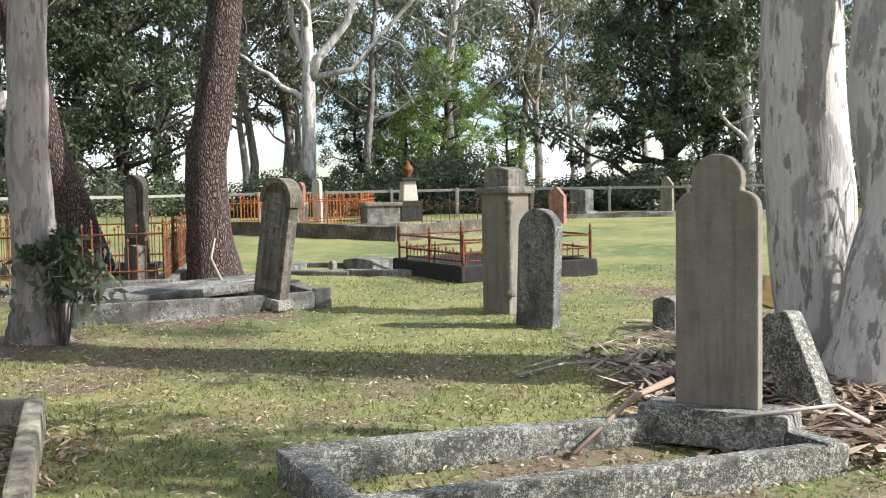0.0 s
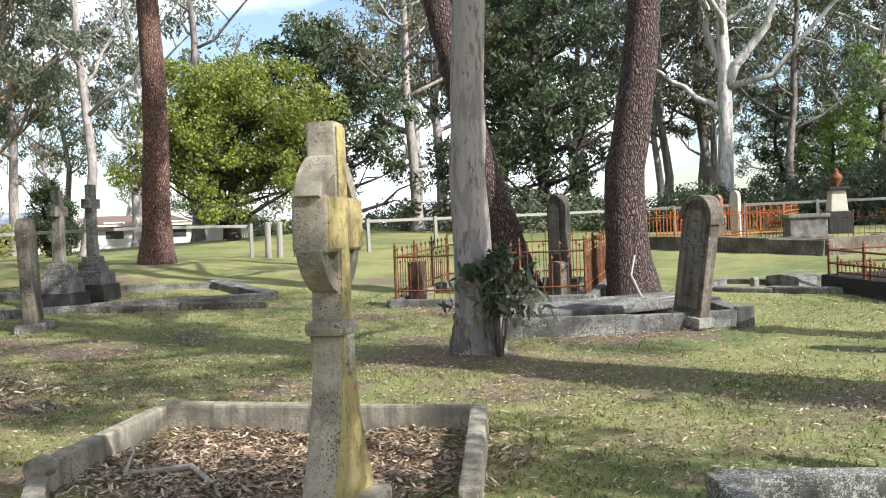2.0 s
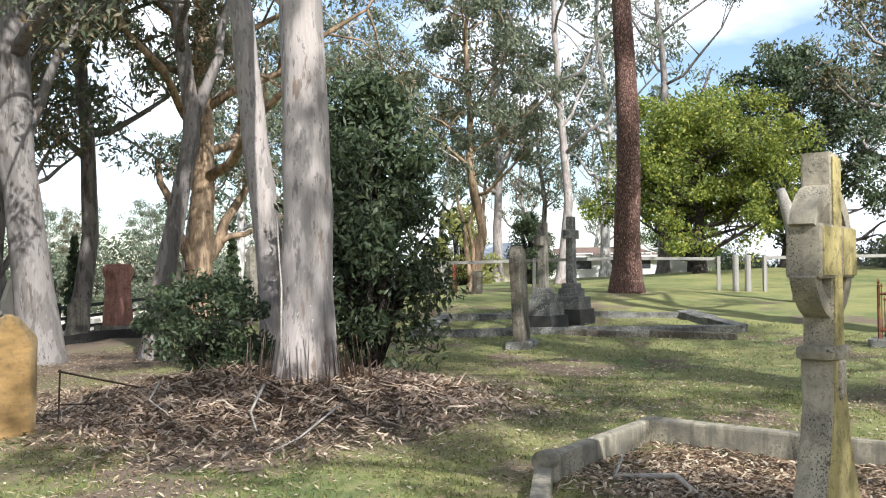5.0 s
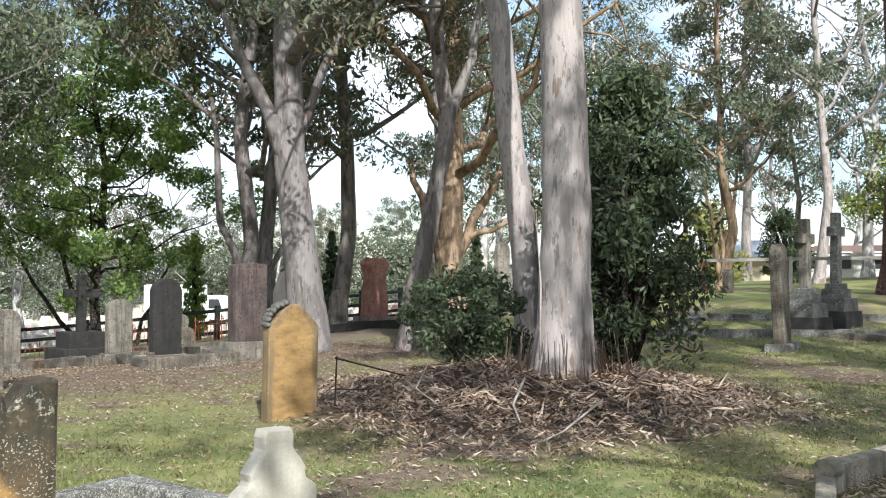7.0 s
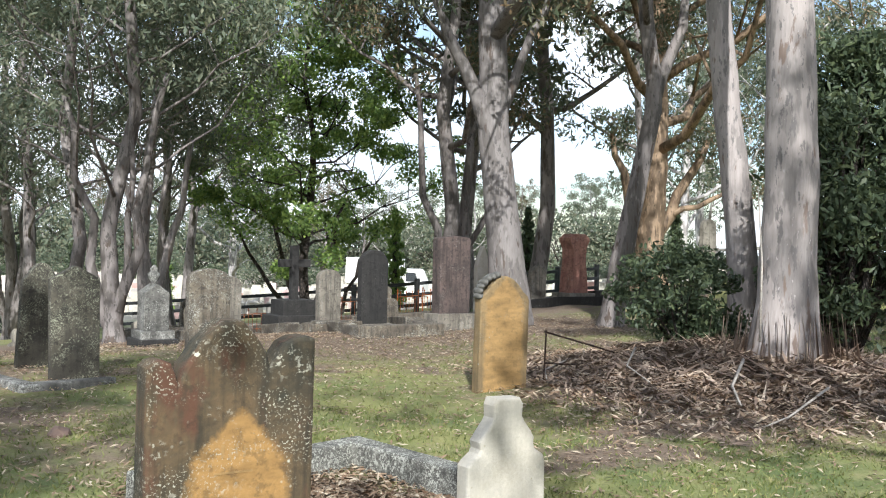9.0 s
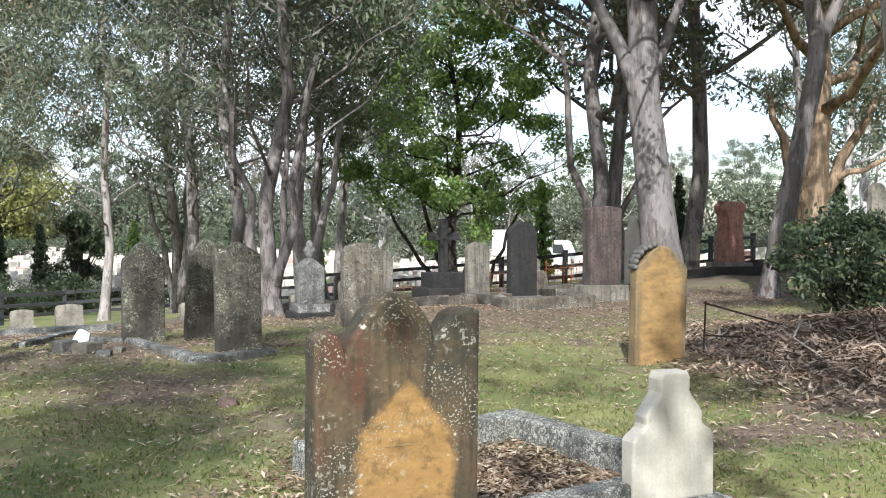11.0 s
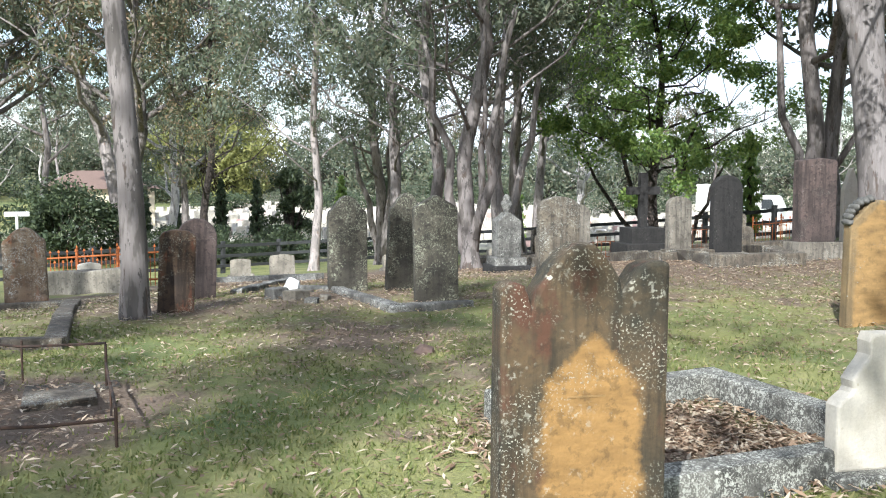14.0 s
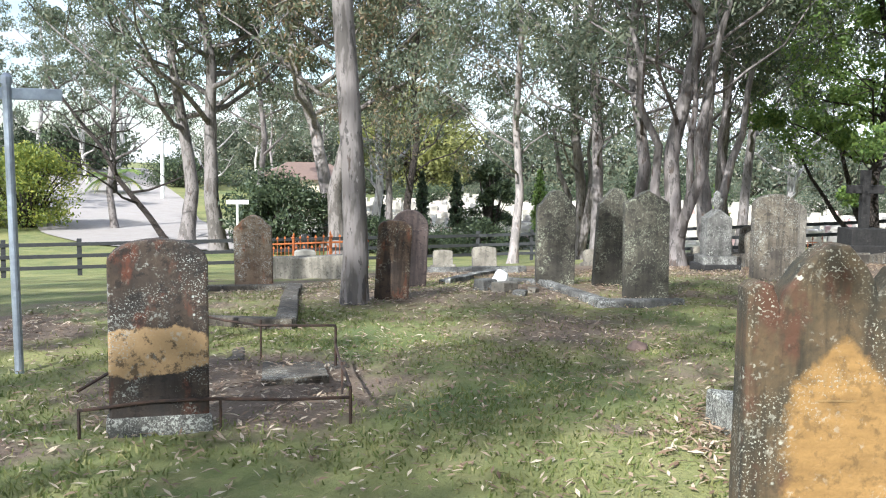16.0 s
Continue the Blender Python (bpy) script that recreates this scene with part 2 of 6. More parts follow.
def rough_bark(name, a, bcol, pale):
    m, n, l, b = material(name, 0.95)
    v = coords(n, l, (1, 1, 0.34))
    vo = n.new("ShaderNodeTexVoronoi")
    vo.feature = "DISTANCE_TO_EDGE"
    vo.inputs["Scale"].default_value = 25
    warp = n.new("ShaderNodeVectorMath")
    warp.operation = "MULTIPLY_ADD"
    nz = n.new("ShaderNodeTexNoise")
    nz.inputs["Scale"].default_value = 6
    l.new(v, nz.inputs["Vector"])
    l.new(nz.outputs["Color"], warp.inputs[0])
    warp.inputs[1].default_value = (0.16, 0.16, 0.16)
    l.new(v, warp.inputs[2])
    l.new(warp.outputs[0], vo.inputs["Vector"])
    plate = ramp(n, l, vo.outputs["Distance"], step(0.0, 0.3))
    col = mix(n, l, plate, a, mix(n, l, noise_tex(n, l, coords(n, l, (1, 1, 0.5)), 9, 5), bcol, pale))
    l.new(col, b.inputs["Base Color"])
    relief(n, l, b, plate, 1.0, 0.05)
    return m


GUMBARK = gum_bark("smooth_gum_bark", (0.56, 0.54, 0.52), (0.34, 0.32, 0.315), (0.25, 0.215, 0.19))
GUMPINK = gum_bark("pinkish_gum_bark", (0.36, 0.32, 0.305), (0.25, 0.225, 0.215), (0.20, 0.15, 0.125))
GREYBARK = gum_bark("grey_gum_bark", (0.225, 0.20, 0.19), (0.125, 0.11, 0.10), (0.085, 0.062, 0.05))
# darker copy of the gum bark, with the forked trunk's shade in its colour
SHADEDBARK = gum_bark("shaded_gum_bark", (0.215, 0.195, 0.188), (0.145, 0.13, 0.123), (0.095, 0.072, 0.06))
TANBARK = gum_bark("tan_stringy_bark", (0.34, 0.24, 0.155), (0.18, 0.125, 0.08), (0.11, 0.075, 0.05))
IRONBARK = rough_bark("ironbark", (0.03, 0.018, 0.016), (0.10, 0.06, 0.053), (0.27, 0.185, 0.165))
REDBARK = rough_bark("red_ironbark", (0.07, 0.032, 0.025), (0.27, 0.135, 0.105), (0.42, 0.26, 0.21))
DARKBARK = rough_bark("dark_bark", (0.03, 0.024, 0.02), (0.08, 0.06, 0.05), (0.13, 0.10, 0.085))


def leaf_mat(name, a, bcol, c, glow=0.35):
    m, n, l, b = material(name, 0.5)
    g = n.new("ShaderNodeNewGeometry")
    col = ramp(n, l, g.outputs["Random Per Island"], [(0.0, a), (0.55, bcol), (1.0, c)])
    big = noise_tex(n, l, coords(n, l), 0.8, 3)
    col = mix(n, l, 0.6, col, ramp(n, l, big, [(0.3, (0.6, 0.62, 0.6)), (0.7, (1.25, 1.2, 1.1))]), "MULTIPLY")
    l.new(col, b.inputs["Base Color"])
    b.inputs["Specular IOR Level"].default_value = 0.35
    t = n.new("ShaderNodeBsdfTranslucent")
    l.new(col, t.inputs["Color"])
    s = n.new("ShaderNodeMixShader")
    s.inputs["Fac"].default_value = glow
    l.new(b.outputs[0], s.inputs[1])
    l.new(t.outputs[0], s.inputs[2])
    l.new(s.outputs[0], n["Material Output"].inputs["Surface"])
    return m


GUMLEAF = leaf_mat("gum_leaves", (0.085, 0.115, 0.08), (0.145, 0.172, 0.115), (0.22, 0.22, 0.15))
GREYLEAF = leaf_mat("grey_green_leaves", (0.10, 0.13, 0.09), (0.17, 0.20, 0.14), (0.25, 0.26, 0.18))
BROWNLEAF = leaf_mat("browned_gum_leaves", (0.085, 0.115, 0.07), (0.15, 0.155, 0.095), (0.29, 0.20, 0.125))
DARKLEAF = leaf_mat("dark_leaves", (0.04, 0.06, 0.036), (0.075, 0.105, 0.058), (0.13, 0.16, 0.08), 0.3)
GREENLEAF = leaf_mat("bright_green_leaves", (0.12, 0.205, 0.065), (0.21, 0.31, 0.09), (0.33, 0.43, 0.12), 0.45)
LIMELEAF = leaf_mat("yellow_green_leaves", (0.11, 0.16, 0.045), (0.22, 0.27, 0.06), (0.42, 0.42, 0.09), 0.48)
YELLOWLEAF = leaf_mat("yellow_wattle_leaves", (0.19, 0.21, 0.07), (0.30, 0.31, 0.11), (0.44, 0.43, 0.17), 0.45)
GRASS = leaf_mat("grass_blades", (0.125, 0.165, 0.05), (0.20, 0.225, 0.075), (0.36, 0.33, 0.16), 0.4)
LITTER = leaf_mat("fallen_gum_leaves", (0.14, 0.085, 0.055), (0.31, 0.215, 0.145), (0.58, 0.49, 0.38), 0.1)
BARKLITTER = leaf_mat("shed_bark", (0.13, 0.09, 0.07), (0.28, 0.205, 0.16), (0.50, 0.40, 0.32), 0.0)


def ground_mat():
    m, n, l, b = material("lawn_and_leaf_litter", 0.95)
    v = coords(n, l)
    n1, n2, n3 = noise_tex(n, l, v, 0.35, 5), noise_tex(n, l, v, 2.2, 6, 0.7), noise_tex(n, l, v, 28, 4, 0.7)
    grass = mix(n, l, ramp(n, l, n1, step(0.36, 0.60)), (0.10, 0.135, 0.04), (0.24, 0.235, 0.08))
    grass = mix(n, l, ramp(n, l, n2, step(0.5, 0.72)), grass, (0.29, 0.265, 0.115))
    soil = mix(n, l, n3, (0.09, 0.065, 0.045), (0.24, 0.175, 0.125))
    at = n.new("ShaderNodeAttribute")
    at.attribute_name = "litter"
    add = n.new("ShaderNodeMath")
    add.operation = "MULTIPLY_ADD"
    l.new(n2, add.inputs[0])
    add.inputs[1].default_value = 0.9
    l.new(at.outputs["Fac"], add.inputs[2])
    col = mix(n, l, ramp(n, l, add.outputs[0], step(0.72, 1.05)), grass, soil)
    far = n.new("ShaderNodeAttribute")
    far.attribute_name = "bare"
    col = mix(n, l, far.outputs["Fac"], col, mix(n, l, n2, (0.42, 0.38, 0.31), (0.60, 0.56, 0.48)))
    col = mix(n, l, 0.5, col, mix(n, l, n3, (0.45, 0.45, 0.45), (1.3, 1.3, 1.3)), "MULTIPLY")
    l.new(col, b.inputs["Base Color"])
    relief(n, l, b, n3, 0.8, 0.03)
    return m


GROUND = ground_mat()


# ---- mesh helpers ----
def finish(name, verts, faces, mat, parent=None, smooth=False, label=""):
    """A mesh object of these vertices and faces, under its thing."""
    me = bpy.data.meshes.new(name)
    me.from_pydata(verts, [], faces)
    me.materials.append(mat)
    if smooth:
        me.polygons.foreach_set("use_smooth", [True] * len(me.polygons))
    me.update()
    ob = new(name, me)
    if parent:
        ob.parent = parent
    if label:
        tagged(ob, label)
    return ob


def part(name, bm, mat, parent=None, label="", smooth=False):
    me = bpy.data.meshes.new(name)
    bmesh.ops.recalc_face_normals(bm, faces=bm.faces)
    bm.to_mesh(me)
    bm.free()
    me.materials.append(mat)
    if smooth:
        me.polygons.foreach_set("use_smooth", [True] * len(me.polygons))
    ob = new(name, me)
    if parent:
        ob.parent = parent
    if label:
        tagged(ob, label)
    return ob


def thing(name, m, label, category, group="", kind=""):
    ob = new(name)
    ob.matrix_basis = m
    return tagged(ob, label, category, group, kind)


def box_bm(sx, sy, sz, at=(0, 0, 0), bevel=0.012, jitter=0.0, rot=None, taper=1.0, rng=None):
    """A bevelled block, its base's middle at 'at'."""
    bm = bmesh.new()
    bmesh.ops.create_cube(bm, size=1)
    for v in bm.verts:
        k = taper if v.co.z > 0 else 1.0
        v.co = Vector((v.co.x * sx * k, v.co.y * sy * k, (v.co.z + 0.5) * sz))
        if jitter and rng:
            v.co += Vector((rng.uniform(-jitter, jitter), rng.uniform(-jitter, jitter), rng.uniform(-jitter, jitter)))
    if bevel:
        bmesh.ops.bevel(bm, geom=bm.edges[:], offset=bevel, segments=2, affect="EDGES", profile=0.6)
    if rot:
        bmesh.ops.transform(bm, matrix=rot, verts=bm.verts)
    bmesh.ops.translate(bm, vec=at, verts=bm.verts)
    return bm


def slab_bm(outline, thick, bevel=0.014, at=(0, 0, 0), wear=0.0, rng=None):
    """A plate: an outline in x and z, with its depth along y and rounded edges."""
    bm = bmesh.new()
    vs = []
    for x, z in outline:
        if wear and rng and z > 0.05:
            x, z = x + rng.uniform(-wear, wear), z + rng.uniform(-wear, wear)
        vs.append(bm.verts.new((x, -thick / 2, z)))
    f = bm.faces.new(vs)
    r = bmesh.ops.extrude_face_region(bm, geom=[f])
    bmesh.ops.translate(bm, vec=(0, thick, 0), verts=[v for v in r["geom"] if isinstance(v, bmesh.types.BMVert)])
    rim = [e for e in bm.edges if abs(e.verts[0].co.y - e.verts[1].co.y) < 1e-5]
    if bevel:
        bmesh.ops.bevel(bm, geom=rim, offset=bevel, segments=2, affect="EDGES", profile=0.5)
    bmesh.ops.translate(bm, vec=at, verts=bm.verts)
    return bm


def lathe_bm(rings, sides=14, at=(0, 0, 0)):
    bm = bmesh.new()
    loops = []
    for r, z in rings:
        loops.append([bm.verts.new((r * math.cos(6.28318 * i / sides), r * math.sin(6.28318 * i / sides), z)) for i in range(sides)])
    for a, b in zip(loops, loops[1:]):
        for i in range(sides):
            bm.faces.new((a[i], a[(i + 1) % sides], b[(i + 1) % sides], b[i]))
    bm.faces.new(loops[0][::-1])
    bm.faces.new(loops[-1])
    bmesh.ops.translate(bm, vec=at, verts=bm.verts)
    return bm


def tube(verts, faces, pts, radii, sides, rng=None, rough=0.0):
    """Adds a tube along pts to the lists."""
    first = len(verts)
    n = len(pts)
    for i in range(n):
        d = (pts[min(i + 1, n - 1)] - pts[max(i - 1, 0)]).normalized()
        u = d.cross(Vector((0.31, 0.95, 0.05))).normalized()
        w = d.cross(u)
        for k in range(sides):
            a = 6.28318 * k / sides
            r = radii[i] * (1 + (rng.uniform(-rough, rough) if rng and rough else 0))
            verts.append(pts[i] + u * (r * math.cos(a)) + w * (r * math.sin(a)))
    for i in range(n - 1):
        for k in range(sides):
            a, b = first + i * sides + k, first + i * sides + (k + 1) % sides
            faces.append((a, b, b + sides, a + sides))
    faces.append(tuple(first + k for k in range(sides))[::-1])
    faces.append(tuple(first + (n - 1) * sides + k for k in range(sides)))


def rod(name, a, b, r, mat, parent, sides=6):
    v, f = [], []
    tube(v, f, [Vector(a), Vector(b)], [r, r], sides)
    return finish(name, v, f, mat, parent)


def leaf_mesh(name, centres, spreads, counts, size, droop, mat, parent, seed, kind_flat=False):
    """A crown: slim folded leaves scattered about the twig ends."""
    g = np.random.default_rng(seed)
    c = np.repeat(np.array(centres, float), counts, axis=0)
    s = np.repeat(np.array(spreads, float), counts)[:, None]
    n = len(c)
    off = g.normal(size=(n, 3))
    off *= (g.random((n, 1)) ** 0.4) / np.maximum(np.linalg.norm(off, axis=1, keepdims=True), 1e-6)
    p = c + off * s * np.array([1.0, 1.0, 0.8])
    d = g.normal(size=(n, 3))
    d[:, 2] -= droop
    d /= np.linalg.norm(d, axis=1, keepdims=True)
    q = np.cross(d, g.normal(size=(n, 3)))
    q /= np.linalg.norm(q, axis=1, keepdims=True)
    ln = size[0] * g.uniform(0.6, 1.4, (n, 1))
    wd = size[1] * g.uniform(0.6, 1.4, (n, 1))
    v = np.empty((n, 4, 3))
    v[:, 0], v[:, 2] = p - d * ln / 2, p + d * ln / 2
    v[:, 1], v[:, 3] = p + q * wd / 2 - d * ln * 0.1, p - q * wd / 2 - d * ln * 0.1
    return quads(name, v, mat, parent)


def quads(name, v, mat, parent=None):
    n = len(v)
    me = bpy.data.meshes.new(name)
    me.vertices.add(n * 4)
    me.vertices.foreach_set("co", v.reshape(-1).astype(np.float32))
    me.loops.add(n * 4)
    me.loops.foreach_set("vertex_index", np.arange(n * 4, dtype=np.int32))
    me.polygons.add(n)
    me.polygons.foreach_set("loop_start", np.arange(0, n * 4, 4, dtype=np.int32))
    me.materials.append(mat)
    me.update(calc_edges=True)
    ob = new(name, me)
    if parent:
        ob.parent = parent
    return ob


# ---- ground ----
def over(v):
    return max(0.0, v)


MOUNDS = [(-11.2, 5.4, 2.6, 0.34), (-13.0, 5.6, 2.0, 0.18), (-5.0, 11.0, 1.2, 0.06), (3.2, 8.3, 1.6, 0.12), (-19.06, 21.9, 2.2, 0.18)]


def gz(x, y):
    """The ground's height."""
    z = 0.03 * over(min(y, 40) - 4) + 0.015 * over(min(y, 40) - 16)
    z += 0.045 * (over(min(-x, 24) - 10) - 0.8 * over(min(-x, 50) - 24)) * min(1, over((y - 7) / 9))
    p = -0.75 * x - 0.66 * y
    z -= 0.098 * (over(p - 13) - over(p - 42)) - 0.02 * over(min(p, 130) - 62)
    z += 0.05 * over(min(-y, 75) - 34) * min(1, over((-y - 30) / 20))
    for mx, my, r, h in MOUNDS:
        d2 = ((x - mx) ** 2 + (y - my) ** 2) / (r * r)
        if d2 < 6:
            z += h * math.exp(-d2 * 1.3)
    return z


# leaf litter lies in these spots: x, y, radius, weight
LITTER_SPOTS = [(-11.2, 5.3, 3.4, 1.0), (-12.6, 4.6, 3.0, 0.8), (-4.7, 5.9, 1.7, 0.75), (-6.8, -0.8, 1.0, 0.9), (-6.9, -5.1, 1.3, 0.95),
                (0.4, 5.7, 1.2, 0.55), (3.0, 7.6, 2.2, 0.8), (-6.3, 16.9, 2.4, 0.8), (-5.2, 10.6, 1.6, 0.6), (-8.6, -2.0, 1.4, 0.45),
                (-10.2, -3.3, 1.6, 0.6), (-17.5, 0.5, 5.0, 0.62), (-22.0, 1.0, 7.0, 0.9), (-23.0, -6.0, 7.0, 0.75), (-20.0, 5.4, 3.0, 0.85), (-26.0, 7.0, 5.0, 0.7), (-12.4, -6.0, 2.2, 0.6), (-3.2, 9.8, 2.4, 0.45), (-7.5, 8.2, 2.0, 0.4), (-1.6, 7.2, 1.6, 0.4), (-13.2, -4.2, 2.0, 0.6), (-8.4, -4.0, 1.3, 0.4),
                (-15.0, -9.6, 3.4, 0.55), (-3.8, 8.9, 1.5, 0.5), (-0.5, 8.8, 1.5, 0.5), (-9.0, 9.6, 2.2, 0.35), (-2.2, 3.9, 1.2, 0.4),
                (-9.3, 2.0, 1.6, 0.4), (-15.4, 3.8, 2.5, 0.5), (3.6, 11.0, 2.2, 0.5), (-19.0, 21.7, 2.0, 0.4), (-10.0, -9.0, 3.0, 0.45)]


def litter_at(x, y):
    w = 0.0
    for lx, ly, r, k in LITTER_SPOTS:
        d2 = ((x - lx) ** 2 + (y - ly) ** 2) / (r * r)
        if d2 < 4:
            w = max(w, k * math.exp(-d2 * 0.9))
    if -30 < x < 9 and -14 < y < 24:
        drift = noise.noise((x * 0.42, y * 0.42, 3)) + 0.55 * noise.noise((x * 1.5, y * 1.5, 7))
        w = max(w, min(0.72, over((drift - 0.02) * 1.25)))
    return w


def steps(lo, fine_lo, fine_hi, hi, fine):
    out = list(np.arange(fine_lo, fine_hi, fine))
    s, v = fine, fine_lo
    left = []
    while v > lo:
        s *= 1.12
        v -= s
        left.append(v)
    s, v = fine, out[-1]
    while v < hi:
        s *= 1.12
        v += s
        out.append(v)
    return left[::-1] + out


def build_ground():
    xs, ys = steps(-900, -24, 6, 900, 0.16), steps(-900, -10, 20, 900, 0.16)
    nx, ny = len(xs), len(ys)
    verts, lit, bare = [], [], []
    for y in ys:
        for x in xs:
            z = gz(x, y)
            if -30 < x < 10 and -16 < y < 30:
                z += 0.035 * noise.noise((x * 0.9, y * 0.9, 0)) + 0.02 * noise.noise((x * 3.1, y * 3.1, 4))
            verts.append((x, y, z))
            lit.append(litter_at(x, y))
            p = -0.75 * x - 0.66 * y
            bare.append(min(1, over((p - 43) / 4)) * min(1, over((-y * -0.2 - x - 46) / 6)) * min(1, over((y + 40) / 6)) * 0.8 if x < -44 else 0.0)
    faces = [(j * nx + i, j * nx + i + 1, (j + 1) * nx + i + 1, (j + 1) * nx + i) for j in range(ny - 1) for i in range(nx - 1)]
    ob = finish("ground", verts, faces, GROUND, smooth=True)
    for key, vals in (("litter", lit), ("bare", bare)):
        ob.data.attributes.new(key, "FLOAT", "POINT").data.foreach_set("value", vals)
    return tagged(ob, "cemetery lawn of patchy green grass with fallen leaves", "ground", kind="structure")


build_ground()


# ---- trees ----
def tree(name, x, y, h, r, bark, leaf, label, seed, fork=0.45, limbs=8, spread=3.2, leaves=7000, size=(0.20, 0.06), clump=0.8, droop=0.9,
         lean=(0, 0), path=None, flare=1.5, rise=0.7, twigs=4, category="tree", group="", sides=12, extra=(), crown_name="crown", sink=0.1, skirt=0.0, slim=0.55):
    """A tapered trunk with curved limbs and twigs, and a crown of single leaves hung about the twig ends."""
    rng = random.Random(seed)
    root = thing(name, pose(x, y, gz(x, y) - sink), label, category, group)
    v, f = [], []
    if path:
        keys = [Vector(k) for k in path]
    else:
        keys = [Vector((lean[0] * u + (rng.uniform(-1, 1) * 0.03 * h if 0 < u < 1 else 0), lean[1] * u + (rng.uniform(-1, 1) * 0.03 * h if 0 < u < 1 else 0), h * u))
                for u in (0, 0.2, 0.4, 0.6, 0.8, 1.0)]
    zs = [k.z for k in keys]

    def along(z):
        for a, b in zip(keys, keys[1:]):
            if z <= b.z:
                return a.lerp(b, (z - a.z) / max(b.z - a.z, 1e-6))
        return keys[-1].copy()

    top = zs[-1]
    pts, rad = [], []
    for i in range(25):
        u = (i / 24) ** 1.5
        p = along(top * u)
        if 0 < u < 1:
            p += Vector((rng.uniform(-1, 1), rng.uniform(-1, 1), 0)) * r * 0.05
        pts.append(p)
        rad.append(r * (1 - 0.72 * u) * (1 + (flare - 1) * math.exp(-top * u / (1.1 * r + 0.12))))
    tube(v, f, pts, rad, sides, rng, 0.03)
    ends, wide = [], []
    for (fx, fy, fz), (tx, ty, tz), lr in extra:
        a, b = Vector((fx, fy, fz)), Vector((tx, ty, tz))
        lp = [a.lerp(b, k / 6) + Vector((rng.uniform(-1, 1), rng.uniform(-1, 1), rng.uniform(-1, 1))) * (0.03 * (b - a).length if 0 < k < 6 else 0) for k in range(7)]
        tube(v, f, lp, [lr * (1 - 0.1 * k) for k in range(7)], 8, rng, 0.04)
        ends.append(b)
        wide.append(clump)
    for i in range(limbs):
        u = fork + (0.97 - fork) * (i + rng.random() * 0.6) / limbs
        a = along(top * u)
        az = 2.4 * i + rng.uniform(-0.5, 0.5)
        ln = spread * (1.15 - 0.55 * (u - fork) / (1.001 - fork)) * rng.uniform(0.75, 1.2)
        out = Vector((math.cos(az), math.sin(az), 0))
        lp = [a]
        for k in range(1, 6):
            q = k / 5
            lp.append(a + out * ln * q + Vector((0, 0, ln * rise * q ** 1.4)) + Vector((rng.uniform(-1, 1), rng.uniform(-1, 1), rng.uniform(-1, 1))) * ln * 0.05)
        lr = r * (1 - 0.72 * u) * slim
        tube(v, f, lp, [lr * (1 - 0.17 * k) for k in range(6)], 6)
        for t in range(twigs):
            s = lp[2 + t % 4]
            d = Vector((rng.uniform(-1, 1), rng.uniform(-1, 1), rng.uniform(-0.35, 1.0))).normalized() * ln * rng.uniform(0.3, 0.55)
            e = s + d
            tube(v, f, [s, s + d * 0.5 + Vector((0, 0, 0.06 * ln)), e], [lr * 0.35, lr * 0.22, lr * 0.08], 4)
            ends.append(e)
            wide.append(clump * rng.uniform(0.6, 1.3))
        ends.append(lp[-1])
        wide.append(clump * rng.uniform(0.7, 1.2))
    finish("trunk", v, f, bark, root, smooth=True)
    if skirt:
        # rough old bark that clings to the foot
        v, f = [], []
        sp = [along(skirt * k / 7) for k in range(8)]
        tube(v, f, sp, [r * (1 - 0.72 * skirt * k / 7 / top) * (1 + (flare - 1) * math.exp(-skirt * k / 7 / (1.1 * r + 0.12))) * (1.09 - 0.012 * k) for k in range(8)], 26, rng, 0.045)
        finish("rough_bark_skirt", v[:], f, TANBARK if r > 0.3 else GREYBARK, root, smooth=True, label="rough dark bark at the foot")
    if leaves and ends:
        per = max(1, leaves // len(ends))
        counts = [max(1, int(per * rng.uniform(0.5, 1.5))) for _ in ends]
        leaf_mesh(crown_name, [tuple(e) for e in ends], [0.74 * k for k in wide], counts, size, droop, leaf, root, seed)
    return root


def bush(name, x, y, w, h, leaf, label, seed, leaves=6000, size=(0.16, 0.07), bark=DARKBARK, blobs=26, category="shrub", base=0.0, group="", droop=0.3, puff=0.30):
    """A shrub: stems from the ground, with leaves about their ends from low down to the top."""
    rng = random.Random(seed)
    root = thing(name, pose(x, y, gz(x, y) - 0.05), label, category, group)
    v, f, ends, wide = [], [], [], []
    for i in range(blobs):
        az, q = rng.uniform(0, 6.283), rng.random() ** 0.6
        z = base + (h - base) * rng.uniform(0.08, 0.98)
        body = math.sqrt(max(0.05, 1 - abs(2 * (z - base) / (h - base) - 0.9) ** 2.2 * 0.9))
        e = Vector((math.cos(az) * w * q * body, math.sin(az) * w * q * body, z))
        s = Vector((e.x * 0.12, e.y * 0.12, 0))
        tube(v, f, [s, s.lerp(e, 0.5) + Vector((0, 0, 0.12 * h)), e], [0.012 * h + 0.008, 0.009 * h, 0.004], 5)
        ends.append(tuple(e))
        wide.append(puff * w * rng.uniform(0.7, 1.35))
    finish("branchwork", v, f, bark, root, smooth=True)
    leaf_mesh("foliage", ends, wide, [max(1, int(leaves / blobs * rng.uniform(0.6, 1.4))) for _ in ends], size, droop, leaf, root, seed)
    return root


